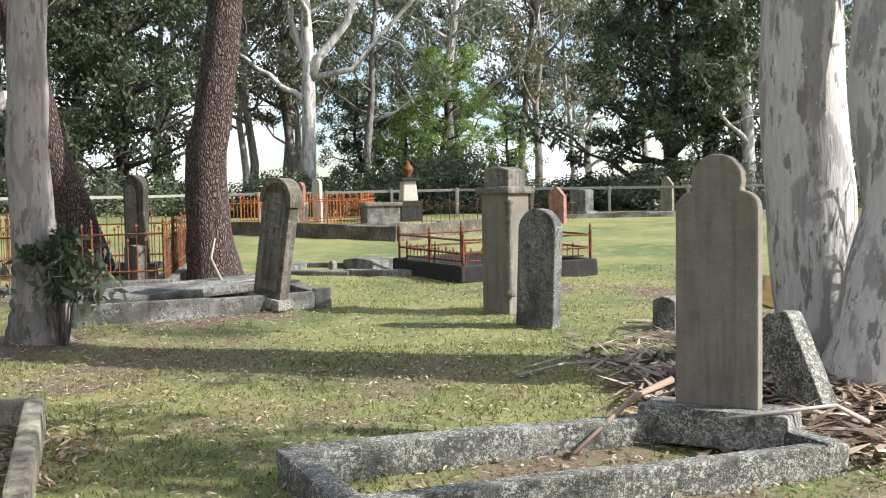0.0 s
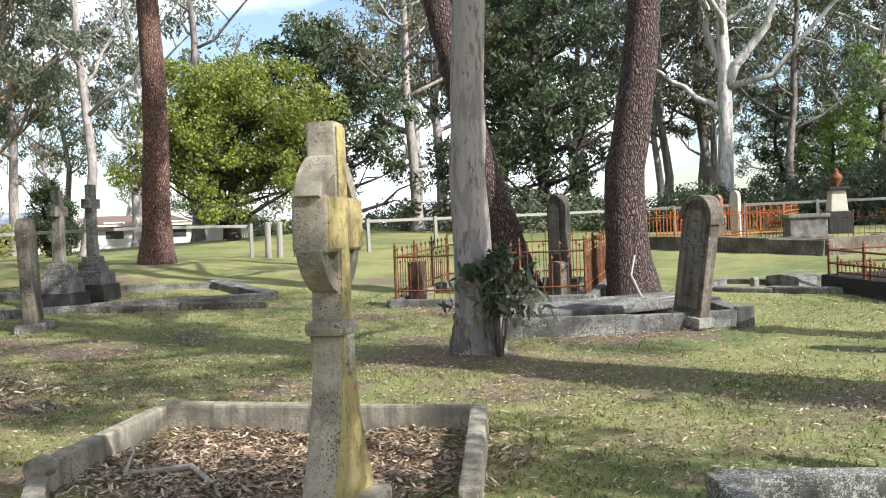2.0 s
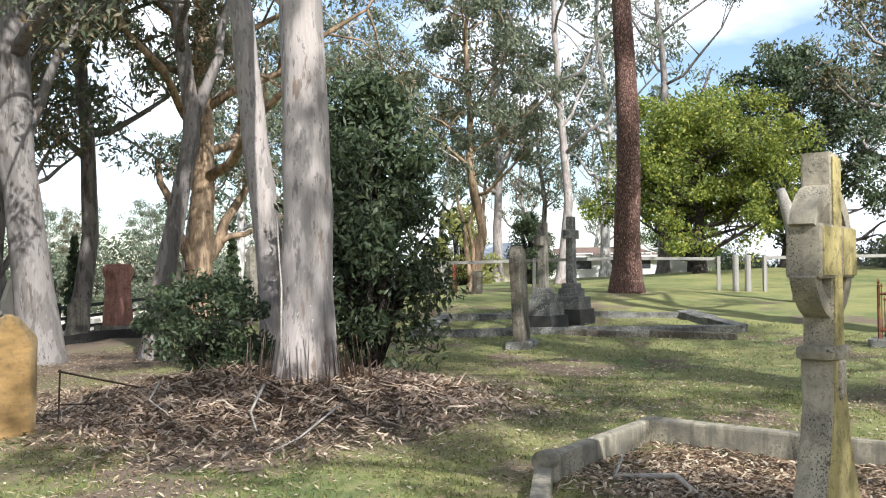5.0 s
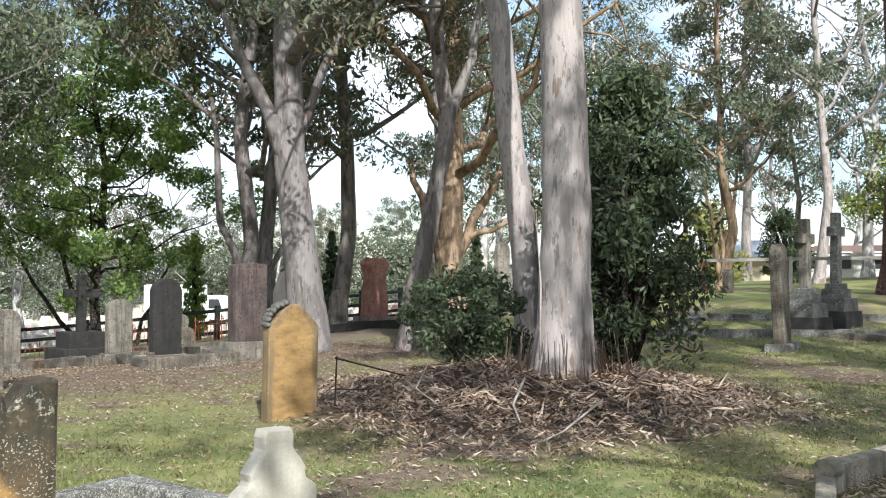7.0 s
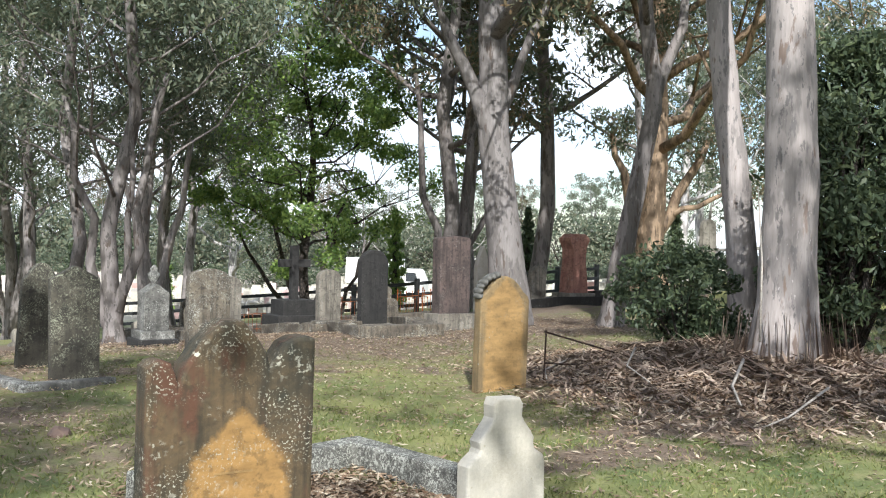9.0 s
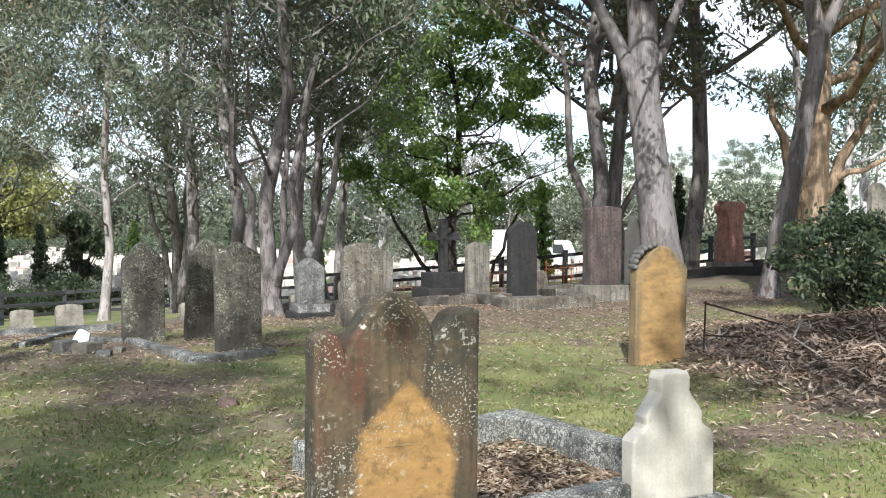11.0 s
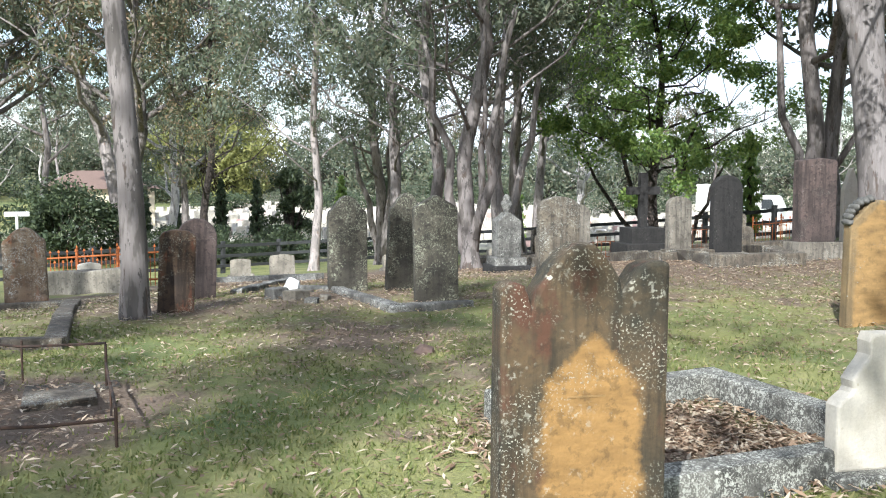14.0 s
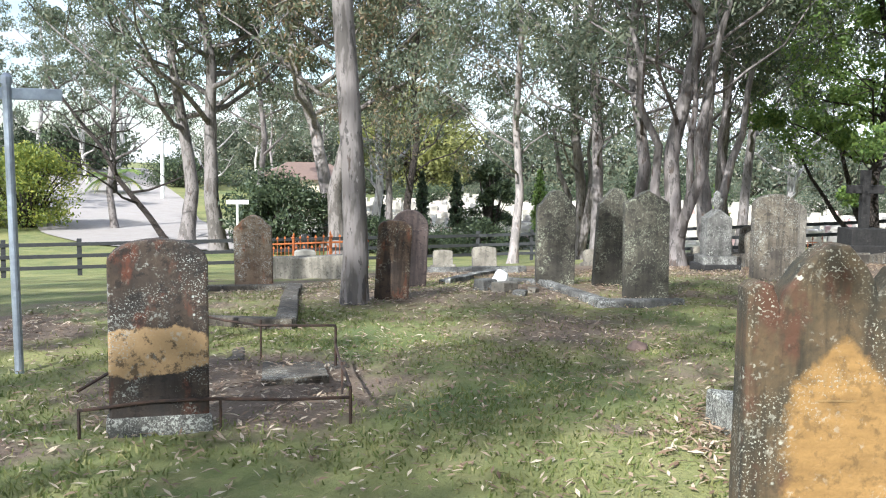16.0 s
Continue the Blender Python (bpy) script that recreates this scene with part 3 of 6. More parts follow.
def cypress(name, x, y, h, w, leaf, seed, leaves=2600, z=None):
    """A narrow upright conifer."""
    rng = random.Random(seed)
    root = thing(name, pose(x, y, gz(x, y) - 0.1), "narrow dark green column cypress on the lawn", "tree", "column cypresses")
    v, f, ends, wide = [], [], [], []
    tube(v, f, [Vector((0, 0, 0)), Vector((0, 0, h * 0.5)), Vector((0, 0, h * 0.95))], [w * 0.16, w * 0.12, 0.02], 6)
    for i in range(30):
        u = i / 29
        az = 2.4 * i
        k = w * 0.5 * min(1, 6 * u + 0.45) * (1 - u ** 3) * 0.62
        ends.append((math.cos(az) * k, math.sin(az) * k, h * (0.06 + 0.9 * u)))
        wide.append(w * 0.28 * (1.1 - 0.6 * u))
    finish("trunk", v, f, DARKBARK, root)
    leaf_mesh("crown", ends, wide, [leaves // 30] * 30, (0.26, 0.09), -1.4, leaf, root, seed)
    return root


# near gums and ironbarks
tree("gum_tree", 3.2, 8.75, 17, 0.43, GUMBARK, GUMLEAF, "tall smooth pale grey gum tree with peeling bark", 11, fork=0.5, spread=5, leaves=9000, size=(0.24, 0.07), clump=1.3,
     path=[(0, 0, 0), (-0.02, 0, 0.8), (-0.1, 0.02, 2.0), (-0.16, 0.05, 3.6), (-0.1, 0.2, 8), (0.3, 0.6, 17)], flare=0.9, sides=22)
tree("gum_tree", 3.42, 7.75, 16, 0.38, GUMBARK, GUMLEAF, "leaning smooth pale grey gum tree beside its twin", 12, fork=0.5, spread=5, leaves=9000, size=(0.24, 0.07), clump=1.3,
     path=[(-0.1, 0, 0), (-0.02, 0, 0.7), (0.14, 0.05, 1.5), (0.05, 0.2, 2.6), (0.5, 0.5, 6), (2.0, 0.6, 16)], flare=1.45, sides=22,
     extra=[((0.1, 0.08, 1.5), (0.62, 0.3, 4.6), 0.22)])
tree("gum_tree", -5.0, 11.0, 15, 0.26, GUMPINK, GUMLEAF, "slim smooth grey gum tree with a dark base", 13, fork=0.55, spread=3.6, leaves=6000, clump=1.0,
     path=[(0, 0, 0), (0.0, 0, 1), (-0.06, 0, 2.4), (0.04, 0, 4.4), (0.1, 0.2, 9), (-0.3, 0, 15)], flare=1.45, sides=18, skirt=0.55,
     extra=[((0.26, -0.12, 0.0), (0.34, -0.14, 0.75), 0.14)])
tree("ironbark_tree", -4.44, 18.1, 16, 0.42, IRONBARK, GUMLEAF, "dark rough-barked ironbark tree beside a grave", 14, fork=0.55, spread=4, leaves=7000, clump=1.1,
     path=[(0, 0, 0), (-0.12, 0, 0.9), (-0.12, -0.1, 2.3), (0.18, -0.1, 4.0), (0.36, 0, 5.6), (0.3, 0, 9), (0, 0.5, 16)], flare=1.35, sides=20)
tree("ironbark_tree", -7.1, 18.9, 16, 0.38, IRONBARK, GUMLEAF, "leaning dark rough-barked ironbark tree inside iron railings", 15, fork=0.6, spread=4, leaves=7000, clump=1.1,
     path=[(0.1, 0, 0), (-0.12, -0.05, 0.9), (-0.5, -0.3, 2.4), (-0.9, -0.5, 4.2), (-1.3, -0.7, 6.1), (-1.9, -0.8, 10), (-2.2, -0.5, 16)], flare=1.3, sides=20)
tree("ironbark_tree", -19.06, 21.9, 20, 0.42, REDBARK, GUMLEAF, "tall straight red-brown ironbark tree near the fence", 16, fork=0.6, spread=4, leaves=7000, clump=1.1,
     path=[(0, 0, 0), (0.02, 0, 1), (0.1, 0, 3), (0.2, -0.1, 6), (0.1, -0.2, 9), (0, 0, 20)], flare=1.45, sides=18)
tree("gum_tree", -11.0, 5.6, 18, 0.345, GUMPINK, GUMLEAF, "thick smooth pinkish grey gum tree on a leaf mound", 17, fork=0.5, spread=4.5, leaves=8000, clump=1.2,
     path=[(0, 0, 0), (-0.02, 0.02, 0.9), (0.05, 0.02, 2.2), (-0.03, 0, 3.6), (-0.12, 0, 5.4), (-0.2, 0.1, 9), (-0.1, 0, 18)], flare=1.42, sides=24)
tree("gum_tree", -13.9, 6.75, 16, 0.25, GUMPINK, GUMLEAF, "leaning grey gum tree with dark lower bark", 18, fork=0.5, spread=4, leaves=7000, clump=1.1,
     path=[(0.1, 0.1, 0), (0.02, 0, 1.8), (-0.12, -0.18, 3.6), (-0.28, -0.42, 6.2), (-0.5, -0.8, 10), (-0.4, -1, 16)], flare=1.5, sides=16)
tree("gum_tree", -20.3, 5.2, 18, 0.41, SHADEDBARK, GUMLEAF, "large grey gum tree forking into arching limbs", 19, fork=0.34, spread=6.0, leaves=52000, size=(0.20, 0.06), clump=1.4, limbs=20,
     path=[(0, 0, 0), (-0.1, -0.1, 1.5), (-0.3, -0.4, 4.3), (-0.35, -0.5, 7.4), (-0.5, -0.4, 11), (-0.3, 0, 18)], flare=1.32, sides=18,
     extra=[((-0.28, -0.36, 4.0), (-0.4, -1.9, 7.4), 0.2), ((-0.4, -1.9, 7.4), (-0.3, -4.2, 9.3), 0.15), ((-0.3, -0.4, 4.2), (-0.1, 0.8, 7.6), 0.15)])
tree("gum_tree", -19.4, 7.1, 15, 0.23, GREYBARK, BROWNLEAF, "slender leaning gum tree with flaking bark", 20, fork=0.42, spread=4.6, leaves=20000, size=(0.18, 0.055), clump=1.15, limbs=13,
     path=[(0, 0, 0), (0.1, 0.1, 1.2), (0.2, 0.45, 3.0), (0.3, 0.8, 5.0), (0.2, 0.6, 6.4), (0.1, 0.4, 10), (0, 0.4, 15)], flare=1.5,
     extra=[((0.28, 0.75, 4.8), (0.2, 1.9, 8.2), 0.15)])
tree("gum_tree", -11.05, -6.0, 14, 0.15, GREYBARK, GUMLEAF, "slim grey gum tree with shaggy bark", 21, fork=0.55, spread=3.6, leaves=6000, clump=1.0,
     path=[(0, 0, 0), (0.0, 0.02, 1), (-0.02, -0.06, 2.4), (0, -0.2, 4.2), (0, -0.6, 7), (0.2, -0.4, 14)], flare=1.35, sides=16)
tree("stringybark_tree", -26.6, 11.6, 14, 0.42, TANBARK, BROWNLEAF, "broad tan-barked tree splitting into twisted limbs", 22, fork=0.3, spread=5, leaves=21000, size=(0.2, 0.06), clump=1.2, limbs=15,
     path=[(0, 0, 0), (0, 0, 2), (0.1, 0.1, 4), (-0.2, 0.2, 8), (0, 0, 14)], flare=1.7,
     extra=[((0, 0, 1.3), (0.4, 1.6, 4.6), 0.22), ((0, 0, 1.0), (-0.2, -1.2, 4.8), 0.2), ((0.2, 0.6, 2.4), (0.4, 2.9, 3.3), 0.1)])
tree("paperbark_tree", -26.9, 22.6, 11.5, 0.2, TANBARK, GREYLEAF, "multi-stemmed pale olive gum tree behind the fence", 23, fork=0.3, spread=3.0, leaves=14000, size=(0.2, 0.07), clump=0.85, limbs=14,
     extra=[((0, 0, 0.4), (0.3, 0.5, 4.4), 0.12), ((0, 0, 0.2), (-0.2, -0.6, 4.0), 0.12), ((0, 0, 0.3), (0.1, -0.2, 4.6), 0.1)])
tree("gum_tree", -26.4, 26.8, 17, 0.2, GUMPINK, GREYLEAF, "tall thin pale gum tree with sparse foliage", 24, fork=0.3, spread=4.0, leaves=5500, clump=0.8, limbs=12, rise=1.1)
tree("gum_tree", -6.0, 46.9, 20, 0.42, GUMBARK, GREYLEAF, "tall white-limbed gum tree behind the fence", 25, fork=0.33, spread=6.5, leaves=12000, size=(0.3, 0.09), clump=1.2, limbs=12, rise=0.9,
     path=[(0, 0, 0), (0.1, 0, 3), (0.2, 0, 6.8), (0.1, 0, 11), (0.4, 0, 20)],
     extra=[((0.2, 0, 6.6), (3.6, 0, 12.5), 0.26), ((0.15, 0, 5.6), (-3.4, 0, 8.2), 0.18), ((0.2, 0, 6.8), (-1.2, 0.5, 13), 0.24)])
# mixed trees about the lawn
tree("camphor_tree", -36.5, 2.6, 11.5, 0.2, DARKBARK, GREENLEAF, "rounded bright green tree with dark stems", 26, fork=0.2, spread=4.4, leaves=46000, size=(0.17, 0.085), clump=0.85, limbs=26, twigs=6, droop=0.2, rise=0.45, slim=0.4,
     extra=[((0, 0, 0), (0.2, -1.6, 4.4), 0.13), ((0, 0, 0), (0.2, 1.3, 4.6), 0.13), ((0.3, -0.4, 0), (0.8, -3.0, 4.0), 0.1), ((0.3, 0.9, 0), (0.6, 2.5, 3.6), 0.09)])
tree("gum_tree", -26.9, 5.4, 15, 0.26, GREYBARK, BROWNLEAF, "multi-stemmed grey gum tree among graves", 27, fork=0.32, spread=5.0, leaves=28000, size=(0.2, 0.06), clump=1.15, limbs=17,
     extra=[((0, 0, 0.2), (0.2, 1.2, 7.5), 0.18), ((0, 0, 0.2), (0.1, -1.0, 7.0), 0.15), ((0, 0.2, 1.0), (0.2, 2.2, 6.0), 0.1)])
for i, (tx, ty, th, tr, tb, tl, ex) in enumerate([
        (-24.1, -4.3, 13, 0.17, GREYBARK, GUMLEAF, 0), (-22.6, -3.1, 13, 0.2, GREYBARK, GREYLEAF, 1), (-30.3, -2.6, 14, 0.24, GUMPINK, GUMLEAF, 1),
        (-33.4, -9.5, 13, 0.17, GUMPINK, GUMLEAF, 0), (-39.7, -8.2, 14, 0.25, GREYBARK, GREYLEAF, 1), (-31.0, -6.2, 13, 0.2, GREYBARK, GUMLEAF, 0),
        (-42.0, -16.4, 14, 0.2, DARKBARK, BROWNLEAF, 0), (-46.0, -19.0, 15, 0.2, GREYBARK, GREYLEAF, 0), (-36.0, -2.3, 14, 0.22, GREYBARK, GUMLEAF, 0)]):
    tree("gum_tree", tx, ty, th, tr, tb, tl, "slender grey multi-stemmed gum tree by the old graves", 40 + i, fork=0.24, spread=3.9, leaves=21000, size=(0.18, 0.055), clump=1.0, limbs=19, rise=0.8, slim=0.3,
         extra=[((0, 0, 0.1), (0.3, 1.0, 6.0), tr * 0.75), ((0, 0, 0.1), (0.3, -1.1, 5.4), tr * 0.7), ((0.1, 0.1, 0.8), (-0.3, 0.4, 6.5), tr * 0.5)][:3 * ex], group="slender gums")
for i, (tx, ty, lx, ly) in enumerate([(-45.2, -30.4, -0.5, -1.5), (-42.6, -26.8, 0.5, -0.8), (-46.4, -22.4, 0.6, -2.6), (-43.2, -20.6, 0.4, 0.9)]):
    tree("gum_tree", tx, ty, 16, 0.42, GREYBARK if i != 2 else GUMPINK, GUMLEAF if i < 2 else BROWNLEAF, "tall grey gum tree beside the boundary fence", 55 + i, fork=0.38, spread=5.8, leaves=11500,
         size=(0.3, 0.1), clump=1.35, limbs=14, lean=(lx, ly), group="gums by the fence")
tree("bare_tree", -44.6, -30.9, 9, 0.18, DARKBARK, GUMLEAF, "leafless dark-limbed tree reaching over the fence", 61, fork=0.25, spread=5.5, leaves=0, limbs=12, rise=0.5, twigs=7, lean=(2, -6))
bush("dark_shrub", -12.72, 7.78, 1.12, 4.6, DARKLEAF, "dense dark green broadleaf shrub behind a gum tree", 70, leaves=19000, size=(0.14, 0.05), blobs=90, droop=0.6, base=0.1, puff=0.42)
bush("low_shrub", -13.0, 5.3, 0.95, 1.45, DARKLEAF, "low dark green shrub beside a gum tree", 71, leaves=8000, size=(0.10, 0.04), blobs=40)
bush("sucker_shrub", -4.62, 10.72, 0.34, 1.3, DARKLEAF, "leafy green regrowth on a gum tree's foot", 72, leaves=1500, size=(0.085, 0.045), blobs=12, base=0.55, bark=GREYBARK, puff=0.5)
tree("yellow_green_tree", -24.6, 33.6, 6.8, 0.26, DARKBARK, LIMELEAF, "broad yellow-green tree behind the fence", 73, fork=0.14, limbs=30, spread=3.7, leaves=48000, size=(0.17, 0.09), clump=1.0, droop=0.3, rise=0.4, twigs=6)
tree("dark_conifer", -23.6, 38.8, 9.0, 0.3, DARKBARK, DARKLEAF, "dark dense tree behind the fence", 74, fork=0.08, limbs=24, spread=3.8, leaves=15000, size=(0.28, 0.11), clump=1.0, droop=0.4, rise=0.3)
bush("clipped_conifer", -30.0, 28.9, 0.95, 3.1, DARKLEAF, "rounded dark green conifer beside the house", 75, leaves=12000, size=(0.12, 0.06), blobs=70, category="tree", puff=0.36)
bush("dense_shrub", -44.2, -24.6, 2.7, 3.9, DARKLEAF, "large dark green shrub beyond the fence", 76, leaves=12000, size=(0.24, 0.1), blobs=60)
bush("roadside_shrub", -48.6, -43.8, 3.2, 5.0, LIMELEAF, "bright yellow-green shrub beside the road", 77, leaves=12000, size=(0.22, 0.1), blobs=60)
bush("wattle_tree", -106, -39.5, 7.5, 11.5, YELLOWLEAF, "yellow flowering wattle tree far beyond the fence", 78, leaves=20000, size=(0.5, 0.22), blobs=110, category="tree")
bush("wattle_tree", -40.5, 33.8, 2.2, 4.2, YELLOWLEAF, "yellow flowering wattle tree behind the house", 79, leaves=4000, size=(0.26, 0.12), blobs=30, category="tree")
bush("dense_shrub", -49.1, -14.6, 1.2, 4.6, DARKLEAF, "dark green shrub by the boundary fence", 80, leaves=9000, size=(0.22, 0.09), blobs=50)
for i, (cx, cy, ch, cw) in enumerate([(-44.0, 10.6, 4.6, 0.9), (-43.1, 13.6, 4.6, 0.95), (-43.0, 21.2, 4.0, 0.9), (-44.8, 7.6, 5.0, 1.1), (-58.9, -21.7, 4.2, 1.0), (-59.6, -19.6, 4.3, 1.05),
                                      (-58.9, -14.0, 4.4, 1.1), (-59.4, -11.2, 4.2, 1.1), (-59.8, -8.5, 4.4, 1.1), (-60.2, -3.3, 4.6, 1.2), (-61, -25.5, 3.6, 0.8), (-62, -28.0, 3.6, 0.8)]):
    cypress("column_cypress", cx, cy, ch, cw, DARKLEAF if i % 3 else GREENLEAF, 90 + i)

tree("forked_gum", -30.5, 38.8, 17, 0.3, GREYBARK, GREYLEAF, "tall bare-limbed forked gum tree behind the fence", 62, fork=0.55, spread=5, leaves=4500, clump=1.0, limbs=8, rise=1.0,
     extra=[((0, 0, 4.2), (-1.6, -1.6, 9.5), 0.16), ((0, 0, 5.0), (1.8, 1.8, 10.5), 0.16)])

# the woods around
MODELS = [tree("forest_gum", 300, 300 + 20 * i, 17, 0.3, (GUMBARK, GREYBARK, GUMPINK)[i % 3], lf, "tall forest gum tree with open grey-green crown", 120 + i, fork=fk, spread=sp, leaves=6200, size=(0.34, 0.12),
               clump=1.25, limbs=13, rise=0.8, sides=8, group="forest gums") for i, (lf, fk, sp) in enumerate([(GREYLEAF, 0.22, 4.6), (GUMLEAF, 0.32, 4.6), (BROWNLEAF, 0.28, 4.2), (GUMLEAF, 0.15, 4.0)])]
DARKS = [tree("forest_dark_tree", 320, 300 + 20 * i, 14.0, 0.32, DARKBARK, (DARKLEAF, GREENLEAF)[i], "dense dark green forest tree", 130 + i, fork=0.07, limbs=30, spread=3.7, leaves=15000, size=(0.3, 0.11),
              clump=1.05, droop=0.7, rise=0.35, sides=8, group="dense forest trees") for i in range(2)]
UNDER = bush("undergrowth", 340, 300, 3.4, 3.0, GUMLEAF, "scrubby green undergrowth at the wood's edge", 140, leaves=4500, size=(0.26, 0.11), blobs=40, group="undergrowth")
UNDERD = bush("undergrowth", 340, 320, 3.4, 2.6, DARKLEAF, "dark scrubby undergrowth at the wood's edge", 141, leaves=4500, size=(0.26, 0.11), blobs=40, group="undergrowth")
_r = random.Random(5)


def plant(model, x, y, s=1.0, sz=1.0):
    turn = _r.uniform(0, 360)
    copy_thing(model, pose(x, y, gz(x, y) - 0.15, 0, 0, turn) @ Matrix.Diagonal((s, s, s * sz, 1)))


for x, y, s in [(11.2, 43.5, 1.15), (13.6, 45.5, 1.1), (-14.2, 45.0, 1.05), (-17.6, 48.5, 0.95), (-4.3, 61, 0.62)]:
    plant(DARKS[0], x, y, s)
for x, y, s in [(1.1, 54.8, 0.66), (-1.2, 59, 0.5), (5.2, 62, 0.5), (-34, 46, 0.6)]:
    plant(DARKS[1], x, y, s)
for k in range(58):
    az = -34 + 176 * (k + _r.random() * 0.8) / 58
    d = _r.uniform(60, 96)
    if 62 < az < 120:
        d += 46
    x, y = -0.6 - d * math.sin(radians(az)), -1.0 + d * math.cos(radians(az))
    if az > 122 and az < 133:
        continue
    plant(MODELS[k % 4], x, y, _r.uniform(0.85, 1.25) * (0.62 if 62 < az < 112 else 0.72 if 30 < az < 50 or az > 112 else 1.0))
for x, y, s in [(-19.4, 41, 0.95), (1.7, 59, 1.2), (7.8, 66, 1.1), (13.7, 40.5, 1.0), (20, 40, 1.0), (-37, 42, 1.1), (-44, 40, 1.1), (-46, 30, 1.0),
                (-48, 24, 1.0), (-33.5, 8.2, 0.9), (-40, 17.5, 0.85), (-52, -2, 0.95), (-56, -24, 0.95), (-3, 52, 0.9), (-10, 54, 0.95), (-16, 58, 1.0), (-52, -40, 0.8), (-60, -34, 0.9), (-8.0, 60, 0.85), (-10.2, 70, 1.1), (-58, 1, 0.9)]:
    plant(MODELS[int(_r.random() * 4)], x, y, s)
for k in range(70):
    az = -32 + 172 * (k + _r.random()) / 70
    d = _r.uniform(44, 54) if not 64 < az < 124 else _r.uniform(96, 112)
    if 124 <= az < 134:
        continue
    if az >= 134:
        d += 14
    x, y = -0.6 - d * math.sin(radians(az)), -1.0 + d * math.cos(radians(az))
    if 26 < az < 64:
        d += 36
        x, y = -0.6 - d * math.sin(radians(az)), -1.0 + d * math.cos(radians(az))
    plant((UNDER, UNDERD)[k % 2], x, y, _r.uniform(0.7, 1.1) * (1.25 if d > 90 else 1.0), _r.uniform(0.5, 1.0))
for x, y in [(-30, 9.2), (-31.0, 7.0)]:
    plant(MODELS[1], x, y, 1.0)
# the far wooded rise past the lawn cemetery
for k in range(40):
    az = 60 + 62 * (k + _r.random()) / 40
    d = _r.uniform(118, 150)
    x, y = -0.6 - d * math.sin(radians(az)), -1.0 + d * math.cos(radians(az))
    plant((MODELS[3], UNDER, MODELS[0], UNDER)[k % 4], x, y, _r.uniform(1.0, 1.3) * (2.0 if k % 2 else 0.6))
for k in range(14):
    az = 126 + 16 * (k + _r.random()) / 14
    d = _r.uniform(98, 130)
    x, y = -0.6 - d * math.sin(radians(az)), -1.0 + d * math.cos(radians(az))
    plant((MODELS[3], UNDERD)[k % 2], x, y, _r.uniform(0.9, 1.2) * (1.8 if k % 2 else 1.0))
# unseen gums added behind the camera only to shade the lawn
for x, y, s in [(10, -10, 1.0), (6.0, 2.4, 0.9), (18, -7, 1.0), (6, -16, 1.0), (-4, -22, 1.0), (-2, -15, 0.9)]:
    plant(MODELS[int(_r.random() * 4)], x, y, s)


# ---- outlines of headstones: x and z, from the lower left, counter-clockwise ----
def arc(cx, cz, rx, rz, a0, a1, n=10):
    return [(cx + rx * math.cos(radians(a0 + (a1 - a0) * i / n)), cz + rz * math.sin(radians(a0 + (a1 - a0) * i / n))) for i in range(n + 1)]


def round_top(w, h, rise):
    return [(-w / 2, 0), (w / 2, 0)] + arc(0, h - rise, w / 2, rise, 0, 180, 16)


def shouldered(w, h):
    """A round head on two lower rounded shoulders."""
    r = w * 0.31
    sh = w / 2 - r * 0.94
    z = h - 2.15 * r
    return ([(-w / 2, 0), (w / 2, 0)] + arc(w / 2 - sh, z, sh, 0.22 * w, 0, 88, 6) + arc(0, h - r, r, r, -18, 198, 18)
            + arc(-w / 2 + sh, z, sh, 0.22 * w, 92, 180, 6))


def horned(w, h):
    """A peaked middle between a low round lobe and a taller worn one."""
    left = [(-0.5, 0.876), (-0.47, 0.890), (-0.417, 0.895), (-0.37, 0.886), (-0.34, 0.86), (-0.323, 0.835)]
    middle = [(-0.29, 0.875), (-0.2, 0.939), (-0.116, 0.982), (-0.06, 1.0), (0.038, 0.998), (0.084, 0.975), (0.143, 0.944), (0.195, 0.905), (0.215, 0.872)]
    right = [(0.245, 0.888), (0.309, 0.934), (0.38, 0.947), (0.462, 0.949), (0.5, 0.939)]
    return [(-w / 2, 0), (w / 2, 0)] + [(x * w, z * h) for x, z in reversed(left + middle + right)]


def stepped(w, h):
    right = [(w * 0.5, 0), (w * 0.5, h - 0.38), (w * 0.47, h - 0.355), (w * 0.36, h - 0.31), (w * 0.34, h - 0.285), (w * 0.35, h - 0.245), (w * 0.30, h - 0.2), (w * 0.21, h - 0.135), (w * 0.18, h - 0.11), (w * 0.185, h - 0.04), (w * 0.155, h)]
    return right + [(-x, z) for x, z in reversed(right)]


def flat_top(w, h, rise=0.05):
    return [(-w / 2, 0), (w / 2, 0)] + arc(w / 2 - 0.05, h - rise - 0.05, 0.05, 0.05, 0, 80, 4) + arc(0, h - rise - 0.02, w / 2 - 0.06, rise, 75, 105, 6) + arc(-w / 2 + 0.05, h - rise - 0.05, 0.05, 0.05, 100, 180, 4)


def gable(w, h, rise):
    return [(-w / 2, 0), (w / 2, 0), (w / 2, h - rise), (w * 0.46, h - rise * 0.9), (0.02, h), (-0.02, h), (-w * 0.46, h - rise * 0.9), (-w / 2, h - rise)]


def curved_gable(w, h):
    right = [(w / 2, 0), (w / 2, h * 0.80), (w * 0.47, h * 0.84), (w * 0.38, h * 0.87), (w * 0.28, h * 0.93), (w * 0.16, h * 0.98), (w * 0.04, h)]
    return right + [(-x, z) for x, z in reversed(right)]


_s = random.Random(21)


